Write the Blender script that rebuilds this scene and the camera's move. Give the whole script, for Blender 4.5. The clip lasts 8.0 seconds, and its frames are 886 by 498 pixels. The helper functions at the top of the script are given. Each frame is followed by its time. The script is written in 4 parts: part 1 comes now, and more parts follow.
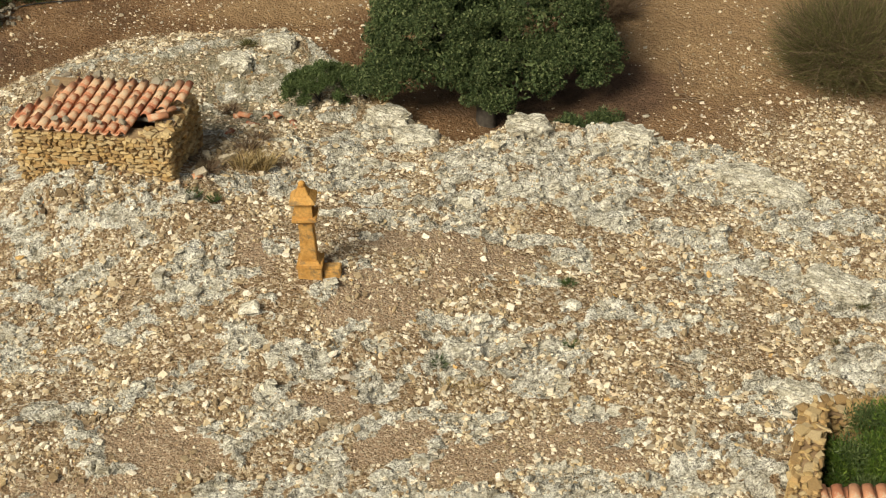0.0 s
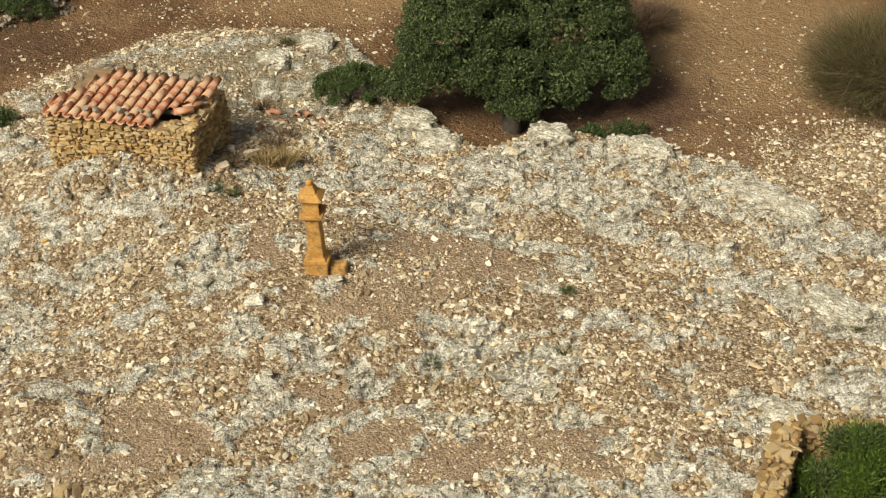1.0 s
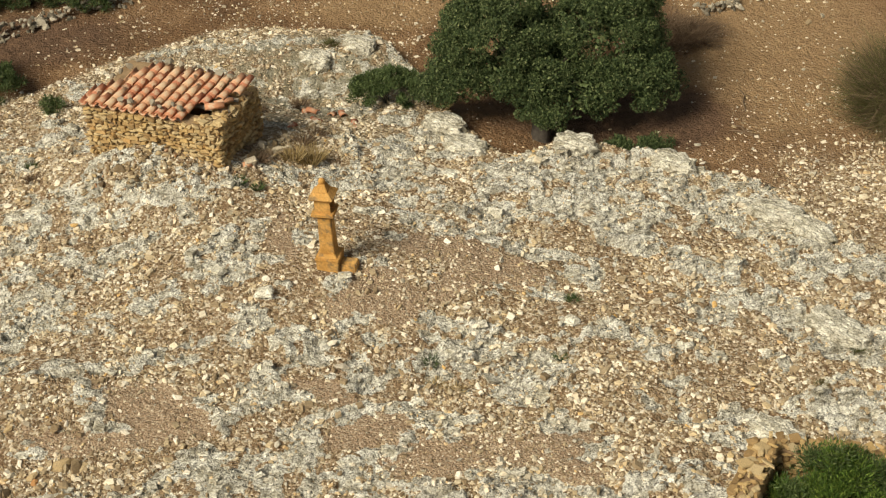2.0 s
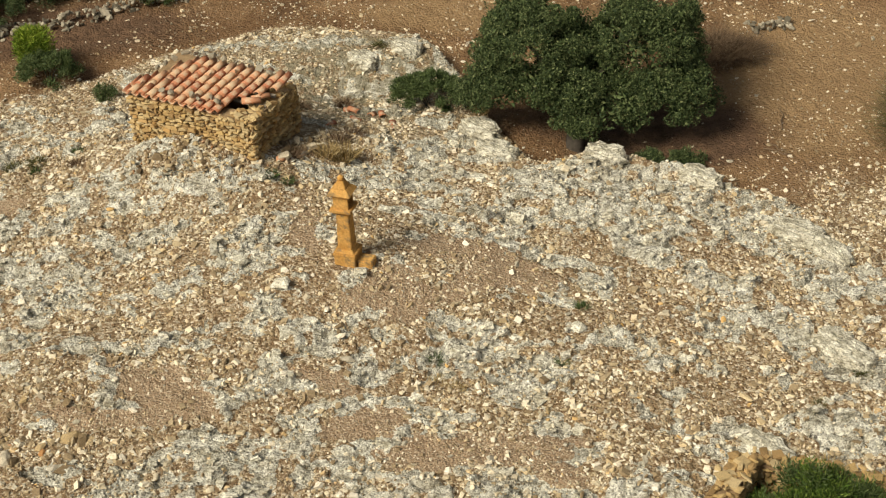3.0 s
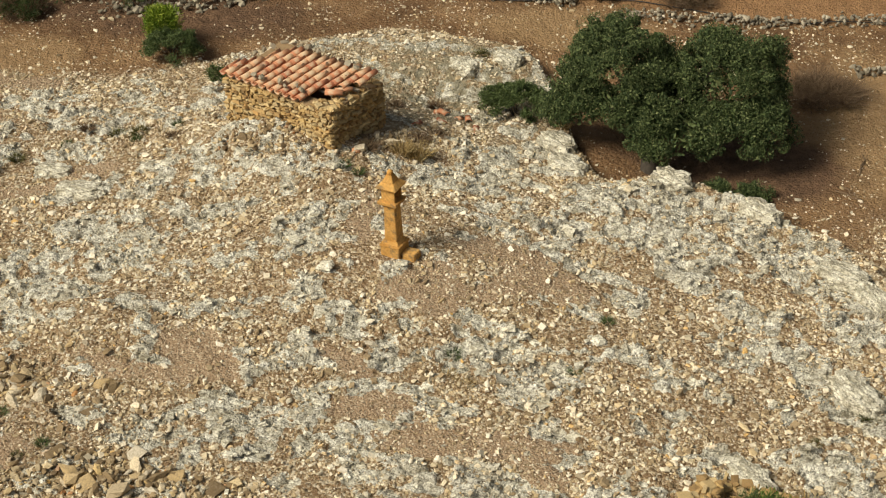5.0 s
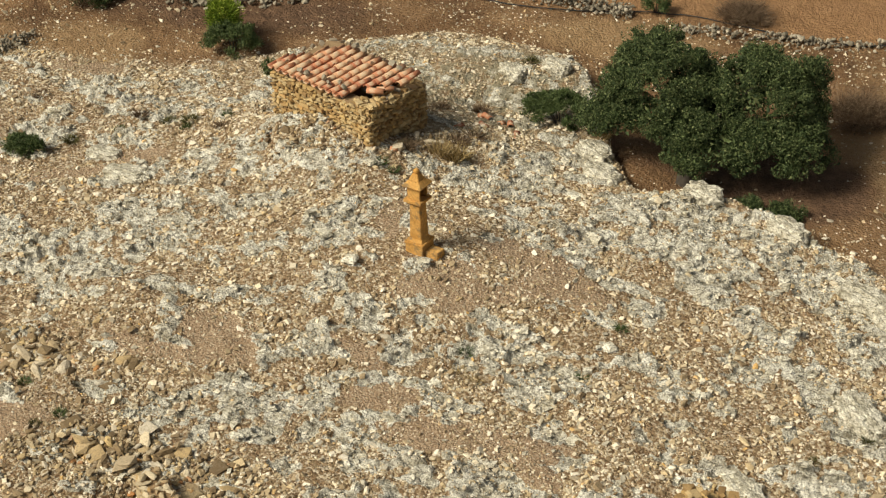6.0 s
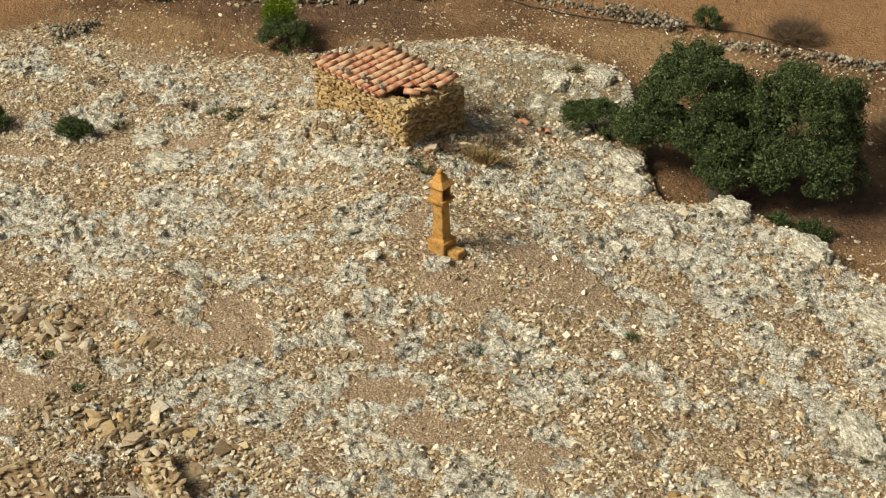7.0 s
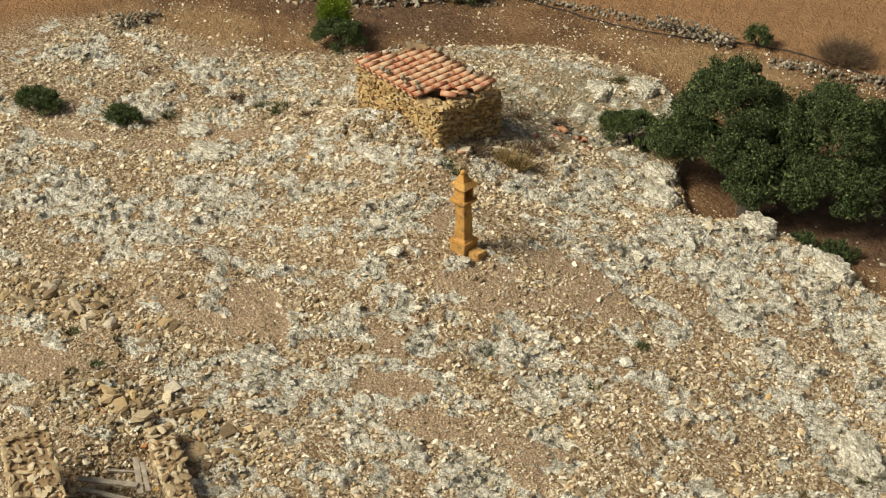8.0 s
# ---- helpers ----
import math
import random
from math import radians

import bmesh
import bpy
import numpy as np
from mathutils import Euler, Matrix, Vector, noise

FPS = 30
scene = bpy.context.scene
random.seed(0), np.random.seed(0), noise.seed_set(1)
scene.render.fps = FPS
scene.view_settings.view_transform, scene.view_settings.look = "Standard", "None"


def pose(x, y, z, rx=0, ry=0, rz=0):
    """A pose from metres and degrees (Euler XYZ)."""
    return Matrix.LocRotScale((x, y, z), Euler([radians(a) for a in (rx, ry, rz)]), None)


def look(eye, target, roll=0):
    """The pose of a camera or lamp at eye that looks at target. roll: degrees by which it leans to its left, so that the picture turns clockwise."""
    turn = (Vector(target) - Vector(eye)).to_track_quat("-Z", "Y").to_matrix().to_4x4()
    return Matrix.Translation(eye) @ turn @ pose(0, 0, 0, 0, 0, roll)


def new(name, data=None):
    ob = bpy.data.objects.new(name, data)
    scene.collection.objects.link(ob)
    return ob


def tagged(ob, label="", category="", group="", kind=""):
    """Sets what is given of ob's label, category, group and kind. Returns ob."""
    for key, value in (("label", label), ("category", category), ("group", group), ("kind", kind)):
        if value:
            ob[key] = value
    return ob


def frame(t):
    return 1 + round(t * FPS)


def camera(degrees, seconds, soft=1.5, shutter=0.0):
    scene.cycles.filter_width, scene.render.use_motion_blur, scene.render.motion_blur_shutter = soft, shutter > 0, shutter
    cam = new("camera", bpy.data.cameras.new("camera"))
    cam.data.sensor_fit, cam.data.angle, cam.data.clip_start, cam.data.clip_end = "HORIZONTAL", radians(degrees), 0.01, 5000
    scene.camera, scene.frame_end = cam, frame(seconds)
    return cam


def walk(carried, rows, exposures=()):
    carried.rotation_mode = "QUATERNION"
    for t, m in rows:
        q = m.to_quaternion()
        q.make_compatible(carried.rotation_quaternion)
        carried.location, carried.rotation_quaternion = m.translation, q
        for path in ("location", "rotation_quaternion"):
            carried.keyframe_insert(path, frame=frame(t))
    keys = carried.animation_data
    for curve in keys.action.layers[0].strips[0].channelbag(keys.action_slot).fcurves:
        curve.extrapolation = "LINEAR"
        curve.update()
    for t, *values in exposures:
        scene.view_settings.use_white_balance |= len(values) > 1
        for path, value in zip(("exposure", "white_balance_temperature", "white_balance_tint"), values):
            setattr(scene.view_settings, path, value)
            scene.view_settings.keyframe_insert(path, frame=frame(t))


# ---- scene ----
cam = camera(30.0, 8.0, soft=1.2)

PATH = [
    (0, (-4.827, -26.804, 21.083), (-4.388, -25.268, 19.88), -0.5),
    (0.5, (-3.86, -27.374, 21.385), (-3.483, -25.822, 20.181), -0.5),
    (1, (-2.815, -27.916, 21.698), (-2.505, -26.351, 20.492), -0.6),
    (1.5, (-1.697, -28.44, 21.973), (-1.457, -26.862, 20.767), -0.8),
    (3, (1.745, -29.773, 22.566), (1.767, -28.171, 21.37), -1.1),
    (3.5, (2.901, -30.124, 22.704), (2.851, -28.518, 21.513), -1.1),
    (4, (4.112, -30.415, 22.861), (3.988, -28.81, 21.673), -1.1),
    (4.5, (5.318, -30.686, 22.999), (5.118, -29.085, 21.816), -1.0),
    (6, (8.759, -31.133, 23.403), (8.349, -29.564, 22.234), -0.5),
    (6.5, (9.861, -31.186, 23.491), (9.387, -29.631, 22.327), -0.4),
    (7, (10.947, -31.184, 23.613), (10.411, -29.646, 22.453), -0.2),
    (7.5, (12.064, -31.129, 23.697), (11.464, -29.61, 22.542), -0.0),
    (8, (13.158, -31.034, 23.778), (12.499, -29.537, 22.628), 0.2),
]
walk(cam, [(t, look(eye, target, roll)) for t, eye, target, roll in PATH])

# ---------------------------------------------------------------- light
world = bpy.data.worlds.new("sky")
scene.world = world
world.use_nodes = True
wn = world.node_tree.nodes
sky = wn.new("ShaderNodeTexSky")
sky.sky_type = "NISHITA"
sky.sun_disc = False
SUN_EL, SUN_AZ = radians(45), radians(-124)      # azimuth from +y towards +x
sky.sun_elevation, sky.sun_rotation = SUN_EL, SUN_AZ
sky.dust_density, sky.air_density = 4.0, 1.4
haze = wn.new("ShaderNodeHueSaturation")        # thin high cloud takes the blue out of the sky
haze.inputs["Saturation"].default_value = 0.25
world.node_tree.links.new(sky.outputs[0], haze.inputs["Color"])
world.node_tree.links.new(haze.outputs[0], wn["Background"].inputs[0])
wn["Background"].inputs[1].default_value = 0.06
sun_way = Vector((math.sin(SUN_AZ) * math.cos(SUN_EL), math.cos(SUN_AZ) * math.cos(SUN_EL), math.sin(SUN_EL)))
sun = new("sun", bpy.data.lights.new("sun", "SUN"))
sun.data.energy, sun.data.angle, sun.data.color = 5.0, radians(25), (1.0, 0.915, 0.75)
sun.matrix_world = look(sun_way * 60, (0, 0, 0))
scene.view_settings.exposure = -0.16


# ---------------------------------------------------------------- noise and ground form
def lattice(ix, iy, seed):
    h = (ix.astype(np.int64) * 374761393 + iy.astype(np.int64) * 668265263 + seed * 974711) & 0xFFFFFFFF
    h = ((h ^ (h >> 13)) * 1274126177) & 0xFFFFFFFF
    return ((h ^ (h >> 16)) & 0xFFFF) / 65535.0


def vnoise(x, y, seed=0):
    """Smooth value noise, 0 to 1."""
    x, y = np.asarray(x, float), np.asarray(y, float)
    ix, iy = np.floor(x), np.floor(y)
    u, v = x - ix, y - iy
    u, v = u * u * (3 - 2 * u), v * v * (3 - 2 * v)
    a, b = lattice(ix, iy, seed), lattice(ix + 1, iy, seed)
    c, d = lattice(ix, iy + 1, seed), lattice(ix + 1, iy + 1, seed)
    return (a + (b - a) * u) * (1 - v) + (c + (d - c) * u) * v


def fbm(x, y, seed=0, octaves=4):
    total, amp, norm = 0.0, 1.0, 0.0
    for o in range(octaves):
        total = total + amp * vnoise(x * 2.03**o + 17.3 * o, y * 2.03**o - 9.1 * o, seed + o)
        norm += amp
        amp *= 0.52
    return total / norm


def ridged(x, y, seed=0, octaves=4):
    total, amp, norm = 0.0, 1.0, 0.0
    for o in range(octaves):
        total = total + amp * (1 - np.abs(2 * vnoise(x * 2.1**o, y * 2.1**o, seed + 31 * o) - 1))
        norm += amp
        amp *= 0.55
    return total / norm


def cracks(x, y, seed):
    """Distance to the nearest joint between jittered cells."""
    ix, iy = np.floor(x), np.floor(y)
    first, second = np.full(np.shape(x), 9.0), np.full(np.shape(x), 9.0)
    for i in (-1, 0, 1):
        for j in (-1, 0, 1):
            d = np.hypot(ix + i + lattice(ix + i, iy + j, seed) - x, iy + j + lattice(ix + i, iy + j, seed + 1) - y)
            second = np.minimum(second, np.maximum(d, first))
            first = np.minimum(first, d)
    return second - first


def step(a, b, v):
    s = np.clip((v - a) / (b - a), 0, 1)
    return s * s * (3 - 2 * s)


def bump(x, y, cx, cy, sx, sy):
    return np.exp(-(((x - cx) / sx) ** 2 + ((y - cy) / sy) ** 2))


# pale limestone outcrops: centre, half length, half width, turn in degrees
ROCKS_RIM = [(5.5, 3.6, 1.9, 0.8, 7), (8.5, 2.9, 2.0, 0.9, -26), (10.5, 1.1, 1.4, 0.7, -61), (5.3, 2.3, 2.1, 0.6, -5), (6.9, 1.0, 1.8, 0.5, -45), (5.7, -0.6, 0.7, 0.3, -56),
             (10.3, -2.5, 1.6, 0.7, -48), (8.9, -1.6, 0.8, 0.3, -27), (10.3, -5.3, 1.0, 0.5, -16), (2.9, 1.7, 1.4, 0.5, 15), (3.2, 5.8, 0.7, 0.4, -6), (3.5, 4.8, 0.8, 0.4, 0)]
ROCKS_FRONT = [(3.4, -6.8, 1.3, 0.4, -8), (0.9, -6.7, 1.0, 0.4, -6), (5.6, -6.7, 0.6, 0.3, -2), (8.1, -5.9, 0.8, 0.25, 4), (-3.1, -5.8, 1.6, 0.5, 23), (-1.1, -5.5, 0.9, 0.45, 38), (-0.1, -5.7, 0.8, 0.25, 13),
               (-1.5, -6.4, 0.8, 0.3, 17), (-0.5, -4.6, 0.6, 0.2, 19), (-1.7, -3.9, 1.1, 0.3, 26), (-0.9, -2.3, 0.7, 0.3, -41), (-1.5, -3.0, 0.8, 0.2, 25)]
ROCKS_MIDDLE = [(0.4, -3.1, 0.8, 0.5, 34), (2.9, -3.0, 1.4, 0.4, 7), (3.9, -3.7, 0.7, 0.3, -23), (1.3, -4.5, 1.1, 0.2, -8), (2.6, -2.1, 0.9, 0.2, -19), (7.4, -2.9, 0.7, 0.3, -42),
                (1.0, 4.0, 1.1, 0.7, 27), (1.4, 5.2, 0.8, 0.4, 11), (-2.5, 0.9, 1.7, 0.6, 38), (-2.1, 0.0, 0.9, 0.3, 28), (-5.4, 1.2, 1.4, 0.45, 28)]
ROCKS_LEFT = [(-5.6, 3.4, 1.8, 0.9, 15), (-7.1, 2.9, 1.0, 0.5, 2), (-7.7, 0.7, 1.5, 0.7, 8), (-5.8, -2.2, 0.5, 0.3, 10), (-7.5, -1.9, 0.8, 0.3, 12), (-9.0, -0.9, 1.2, 0.6, 50), (-11.9, -1.0, 1.7, 0.8, 5),
              (-9.7, 4.0, 1.0, 0.4, 55), (-12.1, 4.5, 0.8, 0.3, 24), (-8.6, 2.2, 0.8, 0.4, 21), (-13.5, 0.9, 0.9, 0.4, 62), (-7.6, -8.1, 0.6, 0.4, 24), (-16.6, 5.3, 1.2, 0.4, 40), (-9.2, 6.0, 2.0, 0.5, -10)]
ROCKS_BACK = [(-2.8, 11.3, 1.4, 0.6, 12), (-0.8, 10.8, 1.5, 0.5, -21), (1.0, 9.2, 1.5, 0.6, 10), (-1.2, 8.7, 1.6, 0.3, -36), (2.2, 9.9, 0.9, 0.5, -40)]
ROCKS = ROCKS_RIM + ROCKS_FRONT + ROCKS_MIDDLE + ROCKS_LEFT + ROCKS_BACK
# bare brown soil
SOILS = [(0.6, -5.0, 0.9, 0.35, 10), (2.5, -5.7, 1.9, 0.45, -2), (4.3, -6.3, 0.7, 0.25, -21), (-0.2, -3.8, 0.7, 0.2, -33), (1.1, -1.2, 0.9, 0.6, -43), (2.5, 0.6, 1.1, 0.4, -13),
         (3.9, -0.2, 1.0, 0.4, -31), (-1.0, 1.3, 1.1, 0.22, -74), (0.5, -0.9, 0.8, 0.4, 43), (-3.9, -3.7, 1.1, 0.5, -32), (-4.9, -4.4, 1.3, 0.3, -6), (-8.8, 3.5, 0.7, 0.3, 13), (-7.6, -7.4, 1.2, 0.5, -2),
         (3.0, -0.4, 1.3, 0.5, 29), (-10.5, 2.2, 1.2, 0.3, 33), (-13.0, 1.9, 1.1, 0.25, 17), (-7.0, -8.6, 0.4, 0.2, 47), (-12.4, 8.0, 1.0, 0.4, 10)]
RIM_X = (-40, -20, -16.5, -14, -12, -9, -6, -3.5, -2, 1, 2.2, 3.0, 3.5, 3.9, 4.4, 5.0, 5.6, 6.2, 7.0, 7.8, 8.7, 9.7, 10.9, 11.9, 13.0, 14.8, 20, 40)
RIM_Y = (6.0, 7.0, 8.6, 8.4, 8.0, 8.9, 10.3, 11.5, 12.1, 11.4, 10.4, 8.9, 6.9, 5.8, 4.75, 4.55, 4.8, 5.1, 4.75, 4.3, 4.0, 3.25, 2.6, 0.9, -1.6, -4, -9, -20)



def patches(x, y, rows, wobble, seed):
    x, y = x + wobble * (fbm(x * 0.9, y * 0.9, seed) - 0.5), y + wobble * (fbm(x * 0.9, y * 0.9, seed + 50) - 0.5)
    best = np.full(np.shape(x), -9.0)
    for cx, cy, a, b, turn in rows:
        c, s = math.cos(radians(turn)), math.sin(radians(turn))
        u, v = ((x - cx) * c + (y - cy) * s) / a, ((y - cy) * c - (x - cx) * s) / b
        best = np.maximum(best, 1 - np.sqrt(u * u + v * v))
    return best


def beyond(x, y):
    """How far past the rim of the outcrop, in metres."""
    return y - np.interp(x, RIM_X, RIM_Y) + 0.5 * (fbm(x * 1.1, y * 1.1, 7) - 0.5)


def masks(x, y):
    out = beyond(x, y)
    low = step(0.0, 0.65, out)
    rock = step(-0.42, 0.0, patches(x, y, ROCKS, 0.8, 3) + 1.5 * (fbm(x * 1.7, y * 2.0, 21, 5) - 0.5))
    strew = step(0.53, 0.585, fbm(x * 0.95 + 0.4 * y, y * 1.35, 77, 6))
    rock = np.maximum(rock, 0.9 * strew) * (0.25 + 0.75 * step(0.38, 0.46, fbm(x * 2.6, y * 2.6, 141, 4))) * (1 - low)
    soil = step(-0.5, 0.25, patches(x, y, SOILS, 0.8, 11) + 0.7 * (fbm(x * 1.3, y * 1.3, 91) - 0.5)) * (1 - low)
    rock = rock * (1 - 0.75 * soil) * (1 - 0.5 * step(7.5, 9.5, y))
    rock = rock * (1 - step(17.0, 18.5, np.abs(x))) * step(-13.0, -12.0, y)          # plain stony earth farther out
    return rock, soil, low


def height(x, y, fine=True):
    x, y = np.asarray(x, float), np.asarray(y, float)
    z = -0.52 + 0.6 * bump(x, y, -0.6, 0.2, 4.2, 3.4) + 0.98 * bump(x, y, -3.3, 4.6, 2.6, 1.8) - 0.35 * bump(x, y, 0.4, 8.5, 1.6, 0.9)
    z = z - 0.3 * step(6, 11, -x) + 0.12 * bump(x, y, 6, 3.5, 3, 2) + 0.3 * bump(x, y, -6.3, -3, 1.6, 1.2) - 0.1 * step(6, 10, x)
    z = z + 0.45 * bump(x, y, 0.5, 10.5, 4.0, 1.6) - 0.25 * step(6, 9.5, y)
    z = z + 0.28 * bump(x, y, -4.9, 4.45, 1.2, 0.6)
    rock, soil, low = masks(x, y)
    floor = -1.0 + 0.4 * bump(x, y, 4.5, 6.3, 1.1, 1.3) + 0.22 * step(8, 14, y) - 0.2 * bump(x, y, 6, 7, 3, 2)
    z = z * (1 - low) + floor * low
    z = z + 0.16 * (fbm(x * 0.35, y * 0.35, 40) - 0.5)
    along, across = (x + 5.78) * 0.695 - (y + 10.94) * 0.719, (x + 5.78) * 0.719 + (y + 10.94) * 0.695
    z = z - 0.55 * step(-0.5, 0.25, along) * step(0.6, 1.1, across) * (1 - step(2.9, 3.3, across)) * (1 - step(3.0, 4.0, along))   # sunken floor of the ruin
    if fine:
        u, v = x * 0.9 + y * 0.35, y * 1.5 - x * 0.3
        beds = 5.0 * fbm(u * 0.9, v, 5, 4)
        ledge = (np.floor(beds) + step(0.72, 0.95, beds - np.floor(beds))) / 5.0 - 0.5
        wx, wy = x + 0.22 * (fbm(x * 3, y * 3, 8, 2) - 0.5), y + 0.22 * (fbm(x * 3, y * 3, 58, 2) - 0.5)
        wu, wv = wx * 0.9 + wy * 0.35, wy * 1.5 - wx * 0.3
        joint = 1 - step(0.0, 0.14, cracks(wu * 1.1, wv * 1.5, 9))
        knob = step(0.0, 0.5, cracks(wu * 3.6, wv * 3.4, 19))
        pits = ridged(x * 5.5, y * 5.5, 15, 3) - 0.6
        z = z + rock * (0.05 + 0.65 * ledge + 0.04 * knob + 0.07 * pits - 0.1 * joint)
        z = z + (1 - rock) * (1 - 0.6 * soil) * 0.08 * (fbm(x * 4, y * 4, 62, 3) - 0.5)
    return z


def lift(x, y):
    return float(height(np.array([x]), np.array([y]))[0])


# ---------------------------------------------------------------- materials
def material(name, rough=0.9):
    m = bpy.data.materials.new(name)
    m.use_nodes = True
    b = m.node_tree.nodes["Principled BSDF"]
    b.inputs["Roughness"].default_value = rough
    b.inputs["Specular IOR Level"].default_value = 0.25
    return m, m.node_tree, b


def nd(t, kind, **values):
    n = t.nodes.new(kind)
    for key, v in values.items():
        n.inputs[key].default_value = v
    return n


def ramp(t, source, stops):
    r = t.nodes.new("ShaderNodeValToRGB")
    e = r.color_ramp.elements
    while len(e) < len(stops):
        e.new(0.5)
    for el, (p, c) in zip(e, stops):
        el.position, el.color = p, (*c, 1)
    t.links.new(source, r.inputs[0])
    return r.outputs[0]


def mix(t, fac, a, b, mode="MIX"):
    n = t.nodes.new("ShaderNodeMix")
    n.data_type, n.blend_type = "RGBA", mode
    for sock, v in ((n.inputs[0], fac), (n.inputs[6], a), (n.inputs[7], b)):
        if isinstance(v, (int, float)):
            sock.default_value = v
        elif isinstance(v, tuple):
            sock.default_value = (*v, 1)
        else:
            t.links.new(v, sock)
    return n.outputs[2]


def noise_out(t, scale, detail=6, rough=0.6, vector=None):
    n = nd(t, "ShaderNodeTexNoise", Scale=scale, Detail=detail, Roughness=rough)
    if vector is None:
        vector = t.nodes.new("ShaderNodeTexCoord").outputs["Object"]
    t.links.new(vector, n.inputs["Vector"])
    return n.outputs["Fac"]


def relief(t, b, source, strength, distance):
    n = nd(t, "ShaderNodeBump", Strength=strength, Distance=distance)
    t.links.new(source, n.inputs["Height"])
    t.links.new(n.outputs[0], b.inputs["Normal"])


def varied(name, stops, per="island", grain=14.0, grain_mix=0.35, dark=0.55, rough=0.9, bump_h=0.02, spots=None):
    """Colour from the piece's own random number, with grain and blotches over it."""
    m, t, b = material(name, rough)
    if per == "island":
        r = t.nodes.new("ShaderNodeNewGeometry").outputs["Random Per Island"]
    elif per == "object":
        r = t.nodes.new("ShaderNodeObjectInfo").outputs["Random"]
    else:
        r = noise_out(t, per, 4)
    col = ramp(t, r, stops)
    g = noise_out(t, grain, 7, 0.65)
    col = mix(t, grain_mix, col, ramp(t, g, [(0.3, (dark, dark * 0.97, dark * 0.92)), (0.7, (1.25, 1.22, 1.15))]), "MULTIPLY")
    if spots:
        scale, colour, amount = spots
        s = ramp(t, noise_out(t, scale, 5, 0.7), [(0.52, (0, 0, 0)), (0.64, (amount,) * 3)])
        col = mix(t, s, col, colour)
    t.links.new(col, b.inputs["Base Color"])
    relief(t, b, g, 0.6, bump_h)
    return m


def limestone(t, mid):
    """Pale grey limestone in drawn-out beds, with dark joints, lichen and painted crevice shade."""
    coord = t.nodes.new("ShaderNodeTexCoord").outputs["Object"]
    lay = t.nodes.new("ShaderNodeMapping")
    lay.inputs["Rotation"].default_value = (0, 0, radians(24))
    lay.inputs["Scale"].default_value = (0.95, 2.2, 1.5)
    t.links.new(coord, lay.inputs["Vector"])
    streak = noise_out(t, 2.6, 8, 0.68, lay.outputs[0])
    stone = ramp(t, streak, [(0.37, (0.33, 0.3, 0.22)), (0.43, (0.53, 0.5, 0.4)), (0.5, (0.68, 0.65, 0.54)), (0.585, (0.87, 0.845, 0.735))])
    stain = ramp(t, noise_out(t, 1.3, 6), [(0.54, (0, 0, 0)), (0.64, (0.6, 0.6, 0.6))])
    stone = mix(t, stain, stone, mix(t, 0.5, stone, (0.42, 0.36, 0.25)))
    moss = ramp(t, noise_out(t, 4.5, 7, 0.7), [(0.58, (0, 0, 0)), (0.66, (0.55, 0.55, 0.55))])
    stone = mix(t, moss, stone, (0.33, 0.31, 0.235))
    # pits: dirt and crevice shade put into the colour, with paler flecks
    pits = ramp(t, noise_out(t, 22, 6, 0.75), [(0.41, (0.12, 0.1, 0.068)), (0.465, (0.8, 0.78, 0.74)), (0.6, (1.22, 1.22, 1.19))])
    stone = mix(t, 0.6, stone, pits, "MULTIPLY")
    # hollow: wider crevices, their shade painted on without any depth
    hollow = ramp(t, noise_out(t, 7.5, 4, 0.6, lay.outputs[0]), [(0.36, (0.75, 0.75, 0.75)), (0.4, (0, 0, 0))])
    stone = mix(t, hollow, stone, (0.13, 0.11, 0.075))
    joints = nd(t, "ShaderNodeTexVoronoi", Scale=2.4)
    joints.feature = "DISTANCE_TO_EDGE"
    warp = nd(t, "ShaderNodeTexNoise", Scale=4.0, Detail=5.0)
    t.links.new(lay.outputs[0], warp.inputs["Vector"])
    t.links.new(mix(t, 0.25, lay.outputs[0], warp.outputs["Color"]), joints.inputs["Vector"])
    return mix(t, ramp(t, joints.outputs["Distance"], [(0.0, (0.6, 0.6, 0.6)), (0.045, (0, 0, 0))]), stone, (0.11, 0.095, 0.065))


def limestone_material():
    m, t, b = material("grey_limestone", 0.92)
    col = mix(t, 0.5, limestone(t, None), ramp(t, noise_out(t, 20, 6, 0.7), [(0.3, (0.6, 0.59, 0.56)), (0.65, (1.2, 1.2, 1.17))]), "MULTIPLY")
    r = t.nodes.new("ShaderNodeNewGeometry").outputs["Random Per Island"]
    col = mix(t, 0.6, col, ramp(t, r, [(0.0, (0.72, 0.7, 0.66)), (1.0, (1.12, 1.11, 1.08))]), "MULTIPLY")
    t.links.new(col, b.inputs["Base Color"])
    relief(t, b, noise_out(t, 14, 8, 0.7), 0.8, 0.05)
    return m


